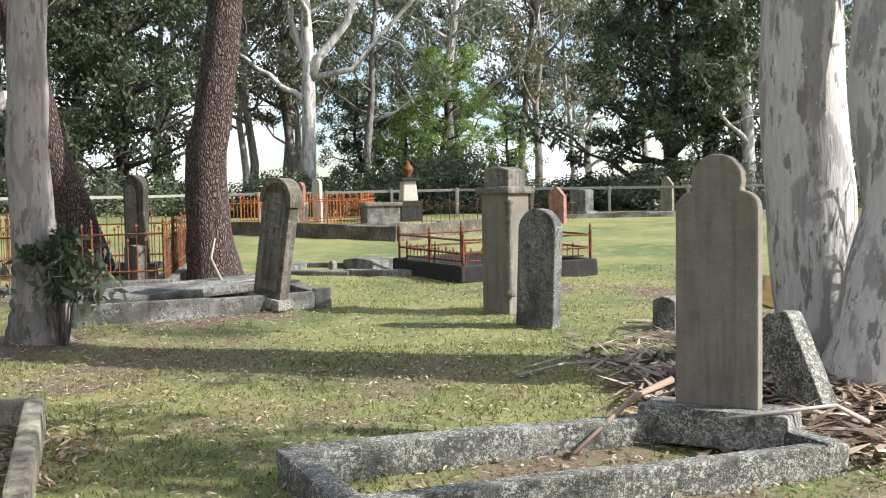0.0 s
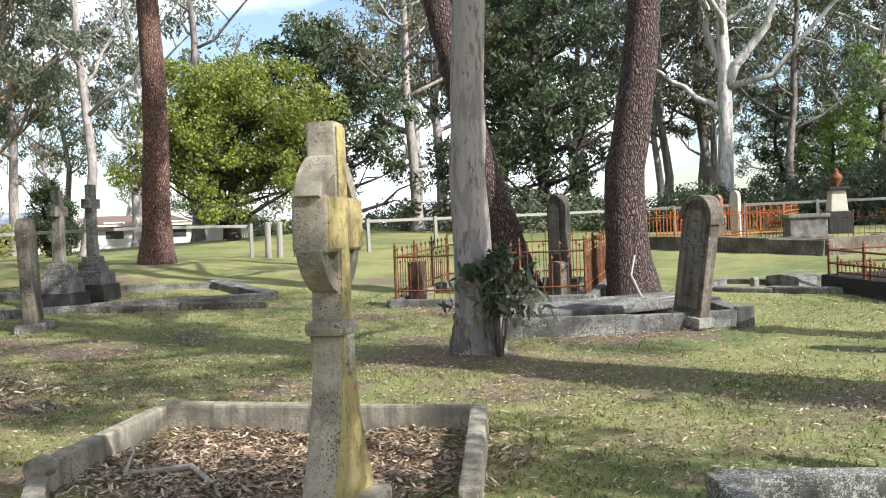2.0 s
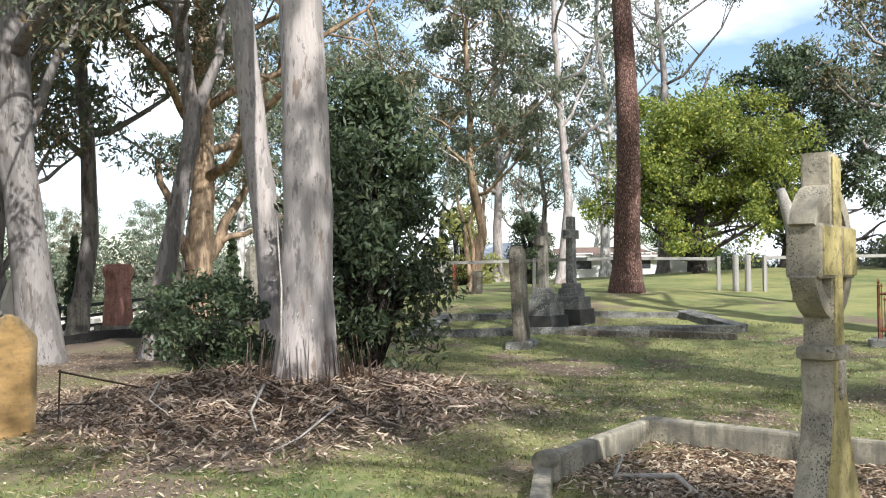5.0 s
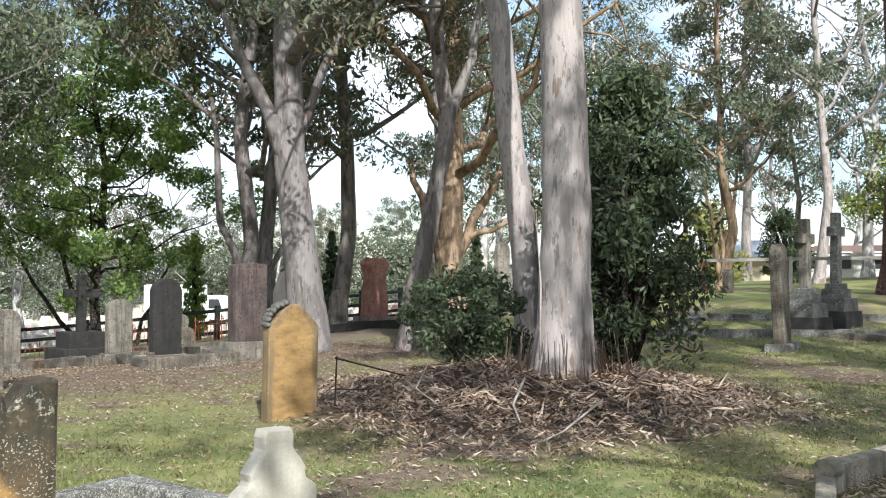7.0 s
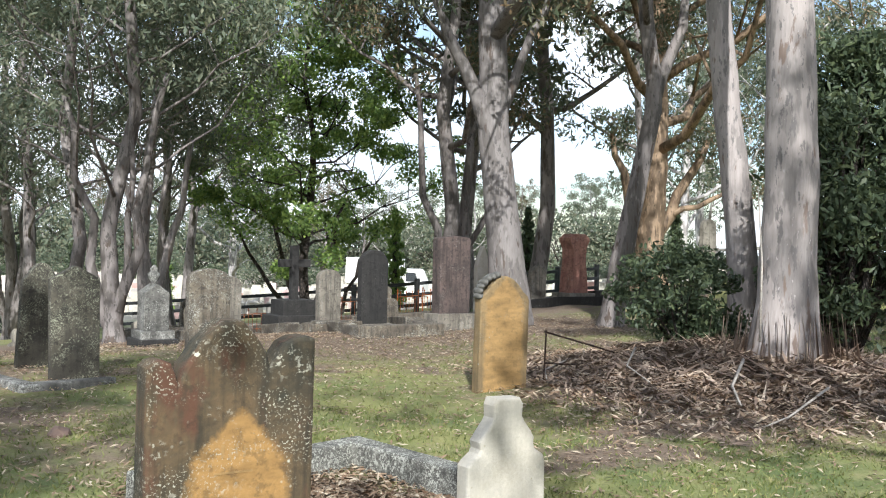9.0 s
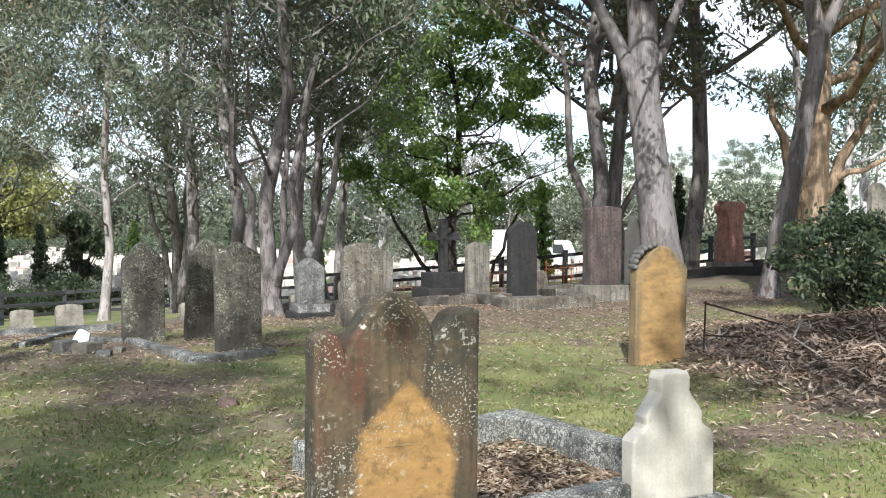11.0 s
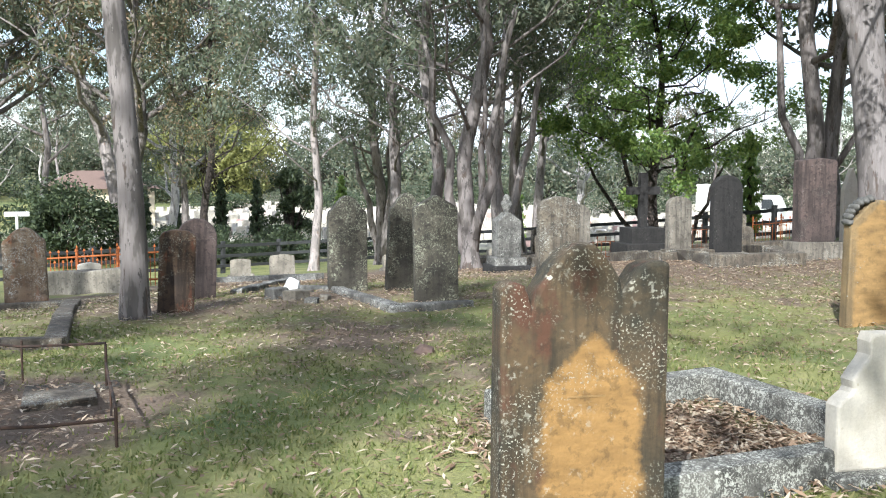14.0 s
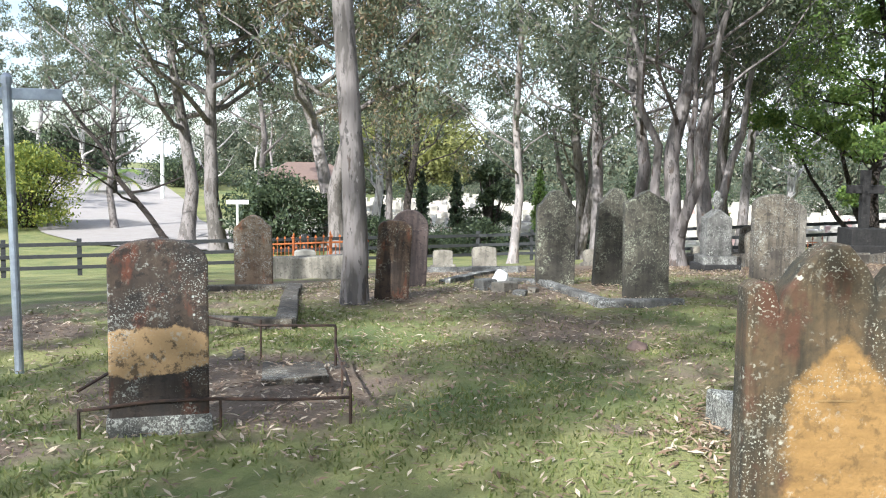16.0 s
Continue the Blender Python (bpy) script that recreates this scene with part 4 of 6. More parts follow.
def headstone(x, y, outline, thick, mat, label, face=19, lean=0.0, tip=0.0, base=None, group="", panel=None, letters=0, sink=0.04, name="headstone", lift=0.0):
    """A slab facing along 'face' degrees. base: width, depth and height of its plinth, and the plinth's stone. panel: a recessed field's outline and stone."""
    m = pose(x, y, gz(x, y) - sink + lift, 0, 0, face + 90) @ pose(0, 0, 0, tip, lean, 0)
    root = thing(name, m, label, "headstone", group)
    z0 = 0.0
    if base:
        bw, bd, bh, bmat = base
        part("plinth", box_bm(bw, bd, bh, bevel=0.02, jitter=0.012, rng=_s, taper=0.97), bmat, root)
        z0 = bh - 0.01
    part("slab", slab_bm(outline, thick, 0.016, (0, 0, z0), 0.003, _s), mat, root)
    if panel:
        shape, pm = panel
        part("panel", slab_bm(shape, 0.02, 0.006, (0, -thick / 2 - 0.004, z0)), pm, root)
    w = max(p[0] for p in outline)
    h = max(p[1] for p in outline)
    for i in range(letters):
        k = w * _s.uniform(0.25, 0.62)
        part("inscription_line", box_bm(2 * k, 0.006, 0.018, (0, -thick / 2 - 0.001, z0 + h * (0.72 - 0.07 * i)), bevel=0), mat, root)
    return root


def kerb(name, corners, w, h, mat, label, sides=None, posts=0.0, sink=0.08, group="grave kerbs"):
    """Kerb stones round a grave, each its own piece, with small posts at the corners if asked."""
    cx, cy = sum(c[0] for c in corners) / len(corners), sum(c[1] for c in corners) / len(corners)
    root = thing(name, pose(cx, cy, gz(cx, cy)), label, "grave kerb", group)
    n = len(corners)
    for i in range(n):
        if sides and i not in sides:
            continue
        (ax, ay), (bx, by) = corners[i], corners[(i + 1) % n]
        ln = math.hypot(bx - ax, by - ay)
        cuts = max(1, round(ln / 1.6))
        for k in range(cuts):
            u0, u1 = k / cuts, (k + 1) / cuts
            px, py = ax + (bx - ax) * (u0 + u1) / 2, ay + (by - ay) * (u0 + u1) / 2
            z0, z1 = gz(ax + (bx - ax) * u0, ay + (by - ay) * u0), gz(ax + (bx - ax) * u1, ay + (by - ay) * u1)
            yaw = math.degrees(math.atan2(by - ay, bx - ax))
            seg = ln / cuts
            ob = part("kerb_stone", box_bm(seg - 0.012 + (w * 0.96 if cuts == 1 else w * 0.45), w, h + sink, bevel=0.025, jitter=0.035 if name == "plot_wall" else 0.016, rng=_s), mat, root)
            ob.matrix_basis = pose(px - cx, py - cy, (z0 + z1) / 2 - gz(cx, cy) - sink + _s.uniform(-0.012, 0.012), 0, -math.degrees(math.atan2(z1 - z0, seg)), yaw)
        if posts:
            ob = part("corner_post", box_bm(w * 1.35, w * 1.35, h + sink + posts, bevel=0.025, jitter=0.008, rng=_s, taper=0.92), mat, root)
            ob.matrix_basis = pose(ax - cx, ay - cy, gz(ax, ay) - gz(cx, cy) - sink, 0, 0, 15)
    return root


def iron_fence(name, corners, h, mat, label, gap=0.13, lift=0.0, closed=True, mid=0.55, posts=1.1, thick=0.010, finial=True, group=""):
    """Wrought iron railings: posts with pointed finials, two rails and thin pickets."""
    cx, cy = corners[0]
    root = thing(name, pose(cx, cy, gz(cx, cy)), label, "iron railing", group)
    n = len(corners)
    for i in range(n if closed else n - 1):
        (ax, ay), (bx, by) = corners[i], corners[(i + 1) % n]
        ln = math.hypot(bx - ax, by - ay)

        def at(u, z):
            x, y = ax + (bx - ax) * u, ay + (by - ay) * u
            return (x - cx, y - cy, gz(x, y) - gz(cx, cy) + lift + z)
        for z in (h * 0.86, h * mid - h * 0.35):
            rod("rail", at(0, z), at(1, z), thick * 1.25, mat, root, 5)
        k = max(1, round(ln / posts))
        for j in range(k):
            u = j / k
            rod("post", at(u, -0.1), at(u, h), thick * 1.8, mat, root, 6)
            if finial:
                ob = part("finial", lathe_bm([(0.008, 0), (0.034, 0.03), (0.012, 0.055), (0.03, 0.085), (0.004, 0.16)], 7), mat, root)
                ob.location = at(u, h - 0.01)
        q = max(2, round(ln / gap)) if gap else 0
        for j in range(1, q):
            u = j / q
            a, b = Vector(at(u, 0.04)), Vector(at(u, h * (0.98 if j % 2 else 0.72)))
            v, f = [], []
            tube(v, f, [a, b, b + Vector((0, 0, 0.012)), b + Vector((0, 0, 0.03)), b + Vector((0, 0, 0.085))], [thick * 0.7, thick * 0.7, thick * 2.2, thick * 2.0, 0.002], 4)
            finish("picket", v, f, mat, root)
    return root


def timber_fence(name, pts, h, mat, label, rails=(0.97,), spacing=2.9, post=0.11, rail=(0.05, 0.1), over_h=0.0):
    """A post and rail fence along pts."""
    cx, cy = pts[0]
    root = thing(name, pose(cx, cy, gz(cx, cy)), label, "fence")
    for (ax, ay), (bx, by) in zip(pts, pts[1:]):
        ln = math.hypot(bx - ax, by - ay)
        k = max(1, round(ln / spacing))
        for j in range(k + 1):
            x, y = ax + (bx - ax) * j / k, ay + (by - ay) * j / k
            ob = part("post", box_bm(post, post, h + 0.3 + over_h, bevel=0.012, jitter=0.006, rng=_s), mat, root)
            ob.matrix_basis = pose(x - cx, y - cy, gz(x, y) - gz(cx, cy) - 0.3, _s.uniform(-1, 1), _s.uniform(-1, 1), math.degrees(math.atan2(by - ay, bx - ax)))
            if j < k:
                x2, y2 = ax + (bx - ax) * (j + 1) / k, ay + (by - ay) * (j + 1) / k
                for rz in rails:
                    z1, z2 = gz(x, y) + h * rz, gz(x2, y2) + h * rz
                    ob = part("rail", box_bm(math.hypot(x2 - x, y2 - y) + 0.02, rail[0], rail[1], (0, -post * 0.6 - 0.005, -rail[1]), bevel=0.008, jitter=0.004, rng=_s), mat, root)
                    ob.matrix_basis = pose((x + x2) / 2 - cx, (y + y2) / 2 - cy, (z1 + z2) / 2 - gz(cx, cy), 0, -math.degrees(math.atan2(z2 - z1, ln / k)), math.degrees(math.atan2(by - ay, bx - ax)))
    return root


# ---- graves near the start ----
kerb("grave_kerb", [(-1.36, 5.66), (-0.93, 4.75), (1.9, 5.55), (1.5, 6.45)], 0.17, 0.2, KERB, "lichen-spotted grey stone grave kerb on the grass")
headstone(1.43, 6.2, shouldered(0.56, 1.7), 0.12, SMOOTHSTONE, "tall grey sandstone headstone with round shoulders", face=236, lift=0.06,
          base=(1.02, 0.42, 0.26, KERB), tip=-1.5, letters=3)
headstone(2.42, 7.0, flat_top(0.34, 0.85), 0.2, KERB, "broken lichened slab leaning against a gum tree", face=215, lean=-27, tip=-4, name="broken_slab")
headstone(0.88, 11.6, round_top(0.6, 1.5, 0.28), 0.15, MOTTLED, "mottled grey round-topped headstone leaning slightly", face=222, lean=3,
          panel=([(x * 0.78, 0.18 + z * 0.8) for x, z in round_top(0.6, 1.5, 0.28)], MOTTLED))
p = headstone(0.62, 12.95, gable(0.5, 1.72, 0.02), 0.42, SMOOTHSTONE, "tall brown stone pillar monument with gabled cap", face=222, name="pillar_monument")
part("cornice", box_bm(0.62, 0.54, 0.1, (0, 0, 1.66), bevel=0.03), GREYSTONE, p)
part("cap", slab_bm(curved_gable(0.46, 0.28), 0.36, 0.02, (0, 0, 1.75)), GREYSTONE, p)
part("column", lathe_bm([(0.085, 0), (0.085, 0.06), (0.05, 0.1), (0.043, 1.2), (0.07, 1.26), (0.07, 1.3)], 10, (0.27, -0.22, 0.28)), GREYSTONE, p, smooth=True)
headstone(2.42, 11.2, flat_top(0.32, 0.45), 0.25, KERB, "short lichened stone stump in the grass", face=222, name="stone_stump")
headstone(4.3, 12.7, gable(0.75, 0.5, 0.1), 0.1, YELLOWSTONE, "broken tan stone slab among fallen bark", face=250, lean=20, tip=-22, name="broken_slab")
headstone(4.0, 13.4, flat_top(0.5, 0.72), 0.14, MARBLE, "broken white stone fragment", face=240, lean=-24, tip=-20, name="broken_slab")
a = headstone(-2.72, 13.5, round_top(0.5, 1.68, 0.3), 0.2, BROWNSTONE, "tall arched brown headstone with a carved cross, leaning", face=238, lean=10, lift=0.12,
              base=(0.62, 0.36, 0.14, KERB), panel=([(x * 0.7, 0.12 + z * 0.82) for x, z in round_top(0.5, 1.68, 0.32)], GREYSTONE))
part("hood_mould", slab_bm(arc(0, 0, 0.285, 0.33, -8, 188, 14) + arc(0, 0, 0.21, 0.25, 188, -8, 14), 0.28, 0.012, (0, 0, 1.51)), BROWNSTONE, a, "projecting arched hood")
part("carved_cross_shaft", box_bm(0.07, 0.05, 1.05, (0, -0.125, 0.4), bevel=0.01), MOTTLED, a)
part("carved_cross_arm", box_bm(0.27, 0.05, 0.07, (0, -0.127, 1.15), bevel=0.01), MOTTLED, a)
kerb("grave_kerb", [(-5.0, 12.45), (-2.0, 13.75), (-2.6, 15.0), (-5.6, 13.9)], 0.2, 0.26, MOTTLED, "weathered grey stone grave kerb under the ironbark", posts=0.04)
s = part("broken_slab", box_bm(2.5, 0.75, 0.13, bevel=0.02, jitter=0.02, rng=_s), MOTTLED)
s.matrix_basis = pose(-4.1, 14.1, gz(-4.1, 14.1) + 0.2, 7, -4, 21)
tagged(s, "broken grey ledger slab lying tilted on a grave", "ledger slab")
iron_fence("iron_railing", [(-8.7, 16.3), (-5.1, 16.9), (-5.5, 20.4), (-9.1, 19.9)], 1.0, RUST, "rusty wrought iron grave railing with finials", gap=0.15, lift=0.1, thick=0.016)
kerb("grave_kerb", [(-8.75, 16.25), (-5.05, 16.85), (-5.45, 20.45), (-9.15, 19.95)], 0.24, 0.14, MOTTLED, "low grey stone kerb under iron railings")
p = part("gate_pillar", box_bm(0.26, 0.26, 0.85, bevel=0.02), REDDISH)
p.matrix_basis = pose(-8.45, 16.75, gz(-8.4, 16.7))
tagged(p, "rust-red iron pillar inside the railing", "pillar")
headstone(-6.15, 18.9, round_top(0.6, 1.75, 0.3), 0.22, LICHENSTONE, "round-topped dark headstone inside iron railings", face=225,
          panel=([(x * 0.7, 0.5 + z * 0.6) for x, z in round_top(0.6, 1.75, 0.34)], PALESTONE), base=(0.8, 0.45, 0.3, BROWNSTONE))
for x, y, h, mt in [(-5.9, 17.9, 0.75, BROWNSTONE), (-7.9, 18.9, 0.5, GREYSTONE)]:
    headstone(x, y, flat_top(0.5, h), 0.2, mt, "small weathered stone inside iron railings", face=225)
# low railed grave and its neighbours
low = [(-0.95, 18.4), (0.2, 16.65), (2.6, 17.45), (1.5, 19.6)]
kerb("grave_kerb", low, 0.24, 0.3, DARKSTONE, "dark stained stone kerb of a railed grave")
iron_fence("iron_railing", low, 0.52, RUST, "low rusty iron rail with finial posts on a grave kerb", gap=0.0, lift=0.3, posts=1.2, mid=0.75, thick=0.016)
iron_fence("iron_cresting", [(-0.8, 18.3), (0.25, 16.9), (2.5, 17.6)], 0.22, RUST, "rusty iron cresting along the kerb", gap=0.11, lift=0.3, closed=False, thick=0.014)
kerb("grave_kerb", [(-3.3, 18.45), (-0.6, 17.95), (-0.3, 19.3), (-3.0, 19.9)], 0.22, 0.1, MOTTLED, "low pale stone grave kerb in the grass")
headstone(-1.6, 19.2, flat_top(0.9, 0.3), 0.6, MOTTLED, "low grey block on a grave", face=225, name="stone_block")
headstone(-2.3, 18.9, round_top(0.14, 0.26, 0.07), 0.12, PALESTONE, "small pale stone marker on a kerb", face=225)
# the railed graves by the fence
kerb("plot_wall", [(-6.8, 30.6), (-1.2, 26.4), (1.4, 29.0)], 0.3, 0.42, BROWNSTONE, "long brown stone plot wall", sides=[0, 1])
iron_fence("iron_railing", [(-7.2, 32.4), (-2.6, 33.6), (-2.2, 35.6)], 1.05, ORANGE, "orange rusted iron railing by the fence", gap=0.12, closed=False, finial=True, thick=0.016)
iron_fence("iron_railing", [(-7.0, 34.6), (-2.3, 35.4)], 1.05, ORANGE, "orange rusted iron railing behind graves", gap=0.12, closed=False, thick=0.016)
iron_fence("iron_railing", [(-1.4, 33.2), (2.4, 32.4), (5.0, 33.5)], 0.78, RUST, "thin rusty railing round a far plot", gap=0.16, closed=False, thick=0.010)
t = thing("table_tomb", pose(-1.9, 33.2, gz(-1.9, 33.2) - 0.05, 0, 0, 19), "grey stone table tomb with moulded top", "tomb")
part("chest", box_bm(1.2, 0.8, 0.75, bevel=0.03), MOTTLED, t)
part("lid", box_bm(1.35, 0.95, 0.14, (0, 0, 0.74), bevel=0.04), GREYSTONE, t)
part("plinth", box_bm(1.5, 1.1, 0.16, bevel=0.03), BROWNSTONE, t)
t = thing("urn_monument", pose(-0.95, 36.0, gz(-0.95, 36.0) - 0.05, 0, 0, 19), "dark stone pedestal monument with white panel and urn", "monument")
part("pedestal", box_bm(0.85, 0.85, 0.8, bevel=0.03, taper=0.94), DARKSTONE, t)
part("die", box_bm(0.6, 0.6, 0.75, (0, 0, 0.8), bevel=0.03, taper=0.8), MARBLE, t, "white marble die")
part("cornice", box_bm(0.72, 0.72, 0.12, (0, 0, 1.55), bevel=0.03), DARKSTONE, t)
part("urn", lathe_bm([(0.12, 0), (0.08, 0.08), (0.22, 0.25), (0.2, 0.4), (0.08, 0.48), (0.1, 0.55), (0.02, 0.66)], 12, (0, 0, 1.67)), RUST, t, smooth=True)
headstone(4.25, 32.9, gable(0.62, 1.3, 0.32), 0.2, REDSTONE, "red pointed headstone on the far lawn", face=230)
headstone(9.4, 37.9, gable(0.5, 1.5, 0.3), 0.2, PALESTONE, "pale pointed headstone by the fence", face=230)
headstone(5.9, 37.6, flat_top(0.8, 0.9), 0.5, MOTTLED, "grey block monument by the fence", face=220, name="stone_block", base=(1.1, 0.7, 0.2, MOTTLED))
headstone(13.3, 38.2, round_top(0.5, 0.9, 0.2), 0.15, MOTTLED, "grey headstone by the fence", face=220)
headstone(-4.9, 35.0, round_top(0.5, 1.6, 0.25), 0.15, REDSTONE, "reddish headstone behind orange railings", face=225)
headstone(-4.4, 36.2, round_top(0.45, 1.7, 0.22), 0.15, MARBLE, "white headstone behind orange railings", face=225)
headstone(-4.9, 33.5, flat_top(0.9, 0.95), 0.5, PALESTONE, "pale box monument inside orange railings", face=225, name="stone_block")
kerb("plot_wall", [(4.5, 35.6), (13, 35.7), (13, 36.1)], 0.3, 0.18, MOTTLED, "low stone plot edge by the fence", sides=[0])

# ---- the cross on its grave ----
kerb("grave_kerb", [(-6.43, 6.67), (-5.92, 4.75), (-2.75, 4.95), (-3.5, 7.13)], 0.13, 0.24, CONCRETE, "cream stained concrete grave kerb filled with leaves", sides=[0, 2, 3])
kerb("grave_kerb", [(-5.9, 4.68), (-5.2, 3.9)], 0.14, 0.16, CONCRETE, "low white kerb end beside the grave", sides=[0])
ob = part("kerb_scroll", lathe_bm([(0.09, -0.07), (0.09, 0.07)], 14), CONCRETE)
ob.matrix_basis = pose(-5.92, 4.72, gz(-5.9, 4.7) + 0.2, 90, 0, 15)
tagged(ob, "rounded scroll end of a concrete kerb", "kerb scroll")


def ring_cross(x, y, h, face, mat, label, s=1.0, base=True, group=""):
    root = thing("stone_cross", pose(x, y, gz(x, y) - 0.05, 0, 0, face + 90), label, "cross", group)
    t, w = 0.20 * s, 0.18 * s
    zc = h - 0.64 * s
    right = [(0.60, 0), (0.48, 0.1), (0.32, 0.2), (0.21, 0.3), (0.14, 0.40), (0.11, 0.50), (0.095, 0.56)]
    shaft = [(-x * s, z * h) for x, z in right[:1]] + [(x * s, z * h) for x, z in right] + [(w / 2, zc), (w / 2, h), (-w / 2, h), (-w / 2, zc)] + [(-x * s, z * h) for x, z in reversed(right[1:])]
    part("shaft", slab_bm(shaft, t, 0.016, wear=0.004, rng=_s), mat, root)
    # thin sheets on the front side, painted yellow as if sunlit
    part("face", slab_bm([(x * 0.93, z * 0.985 + 0.01) for x, z in shaft], 0.012, 0.004, (0, -t / 2 - 0.003, 0)), SUNFACE, root, "lichened front sheet with sunlight painted in as yellow")
    for sx in (-1, 1):
        part("arm", box_bm(0.30 * s, t + 0.03, 0.34 * s, (sx * (0.15 * s + w / 2 - 0.02), 0, zc - 0.17 * s), bevel=0.018, jitter=0.006, rng=_s), mat, root)
        part("arm_sun_face", box_bm(0.28 * s, 0.012, 0.31 * s, (sx * (0.15 * s + w / 2 - 0.02), -t / 2 - 0.018, zc - 0.155 * s), bevel=0.004), SUNFACE, root)
    n = 32
    bm = bmesh.new()
    rows = []
    for i in range(n):
        a = 6.28318 * i / n
        rows.append([bm.verts.new((r * math.cos(a), yy, zc + r * math.sin(a))) for r, yy in ((0.33 * s, -t * 0.4), (0.44 * s, -t * 0.4), (0.44 * s, t * 0.4), (0.33 * s, t * 0.4))])
    for i in range(n):
        p, q = rows[i], rows[(i + 1) % n]
        # the ring spans the four quarters between the arms; its outer sides are cut off at the arm ends
        if abs(math.sin(6.28318 * (i + 0.5) / n)) < 0.42:
            continue
        for k in range(4):
            bm.faces.new((p[k], p[(k + 1) % 4], q[(k + 1) % 4], q[k]))
    for v in [v for v in bm.verts if not v.link_faces]:
        bm.verts.remove(v)
    bmesh.ops.holes_fill(bm, edges=[e for e in bm.edges if e.is_boundary], sides=4)
    part("ring", bm, mat, root)
    part("moulding", box_bm(0.34 * s, t + 0.07, 0.10 * s, (0, 0, 0.49 * h), bevel=0.045 * s), mat, root)
    part("pendant", slab_bm([(-0.07, 0), (-0.035, -0.035), (0.035, -0.035), (0.07, 0), (0.075, 0.22), (-0.075, 0.22)], t + 0.05, 0.02, (0, 0, 0.405 * h)), mat, root)
    if base:
        part("base", box_bm(0.85 * s, 0.5 * s, 0.22, bevel=0.03), mat, root)
    return root


ring_cross(-3.5, 4.7, 2.5, 12, CROSSTONE, "tall cream sandstone ringed cross with lichen on a grave", 0.95)

# ---- crosses and slab across the lawn ----
for x, y, h, mt in [(-15.25, 14.35, 2.45, GREYSTONE), (-15.65, 15.7, 2.55, MOTTLED)]:
    r = thing("cross_monument", pose(x, y, gz(x, y) - 0.05, 0, 0, 109), "grey stone cross on a dark stepped pedestal", "cross monument", "cross monuments")
    part("shaft", box_bm(0.23, 0.19, h - 0.98, (0, 0, 0.98), bevel=0.02, taper=0.88), mt, r)
    part("arm", box_bm(0.58, 0.18, 0.21, (0, 0, h - 0.52), bevel=0.02), mt, r)
    for w, z0, dz in ((0.92, 0, 0.40), (0.76, 0.38, 0.3), (0.52, 0.66, 0.22), (0.40, 0.86, 0.14)):
        part("step", box_bm(w, w * 0.9, dz, (0, 0, z0), bevel=0.02, taper=0.95), DARKSTONE if z0 < 0.3 else MOTTLED, r)
headstone(-13.75, 12.2, round_top(0.55, 1.85, 0.26), 0.2, BROWNSTONE, "thin tall brown headstone seen edge on, leaning", face=30, lean=-2, tip=-2, base=(0.7, 0.5, 0.16, MOTTLED))
kerb("plot_wall", [(-16.8, 11.9), (-12.0, 16.9), (-14.6, 18.6), (-18.6, 14.4)], 0.34, 0.15, MOTTLED, "broken old stone plot kerb on the lawn")
kerb("plot_wall", [(-15.6, 13.6), (-11.4, 15.8), (-11.0, 16.6)], 0.26, 0.1, BROWNSTONE, "low worn stone plot edge in the grass", sides=[0])
iron_fence("iron_railing", [(-23.3, 18.6), (-25.4, 20.6)], 0.85, RUST, "small rusty railing by the far fence", gap=0.16, closed=False)
headstone(-23.6, 19.9, flat_top(0.4, 0.8), 0.3, BROWNSTONE, "old broken tree-stump shaped stone by the fence", face=40, name="stone_stump")
headstone(-25.4, 19.4, gable(0.5, 1.5, 0.3), 0.15, PALESTONE, "pale pointed headstone by the far fence", face=30)
d = []
e = []
tube(d, e, [Vector((0.15, 0, 0)), Vector((0.02, 0, 0.5)), Vector((0.0, 0, 1.6)), Vector((-0.25, 0, 2.6)), Vector((-0.5, 0, 3.3))], [0.3, 0.19, 0.19, 0.2, 0.12], 12, _s, 0.05)
ob = finish("dead_stump", d, e, DEADWOOD, smooth=True)
ob.matrix_basis = pose(-14.6, 23.9, gz(-14.6, 23.9) - 0.1)
tagged(ob, "tall bleached dead tree stump on the lawn", "tree stump")

# ---- graves in the middle of the walk ----
kerb("grave_kerb", [(-7.95, -0.2), (-6.35, 0.6), (-5.45, -0.95), (-7.05, -1.68)], 0.2, 0.2, KERB, "lichened grey grave kerb filled with dry leaves", sink=0.1)
h = headstone(-4.6, -1.27, horned(0.69, 1.42), 0.15, NEARSTONE, "weathered sandstone headstone with horned peak and yellow bared face", face=19, lean=0.5, letters=0, sink=0.04)
for k, (x, z) in enumerate([(-0.045, 0.885), (-0.015, 0.875), (0.012, 0.885), (0.045, 0.88), (0.0, 0.82)]):
    part("inscription_mark", box_bm(0.012 if k < 4 else 0.16, 0.006, 0.05 if k < 4 else 0.008, (x, -0.0745, z), bevel=0), YELLOWSTONE, h)
part("foot", box_bm(0.80, 0.30, 0.09, bevel=0.02, jitter=0.015, rng=_s), KERB, h, "lichened stone foot")
headstone(-6.1, 0.38, stepped(0.57, 0.735), 0.12, MARBLE, "small white marble headstone with stepped shoulders", face=19, base=(0.72, 0.34, 0.12, KERB))
h = headstone(-11.28, 2.03, curved_gable(0.66, 1.36), 0.15, YELLOWSTONE, "yellow sandstone headstone with broken mossy crest", face=14, lean=1)
crest = []
for i in range(13):
    a = radians(205 - 150 * i / 12)
    crest.append((0.31 * math.cos(a) - 0.02, 1.13 + 0.25 * math.sin(a)))
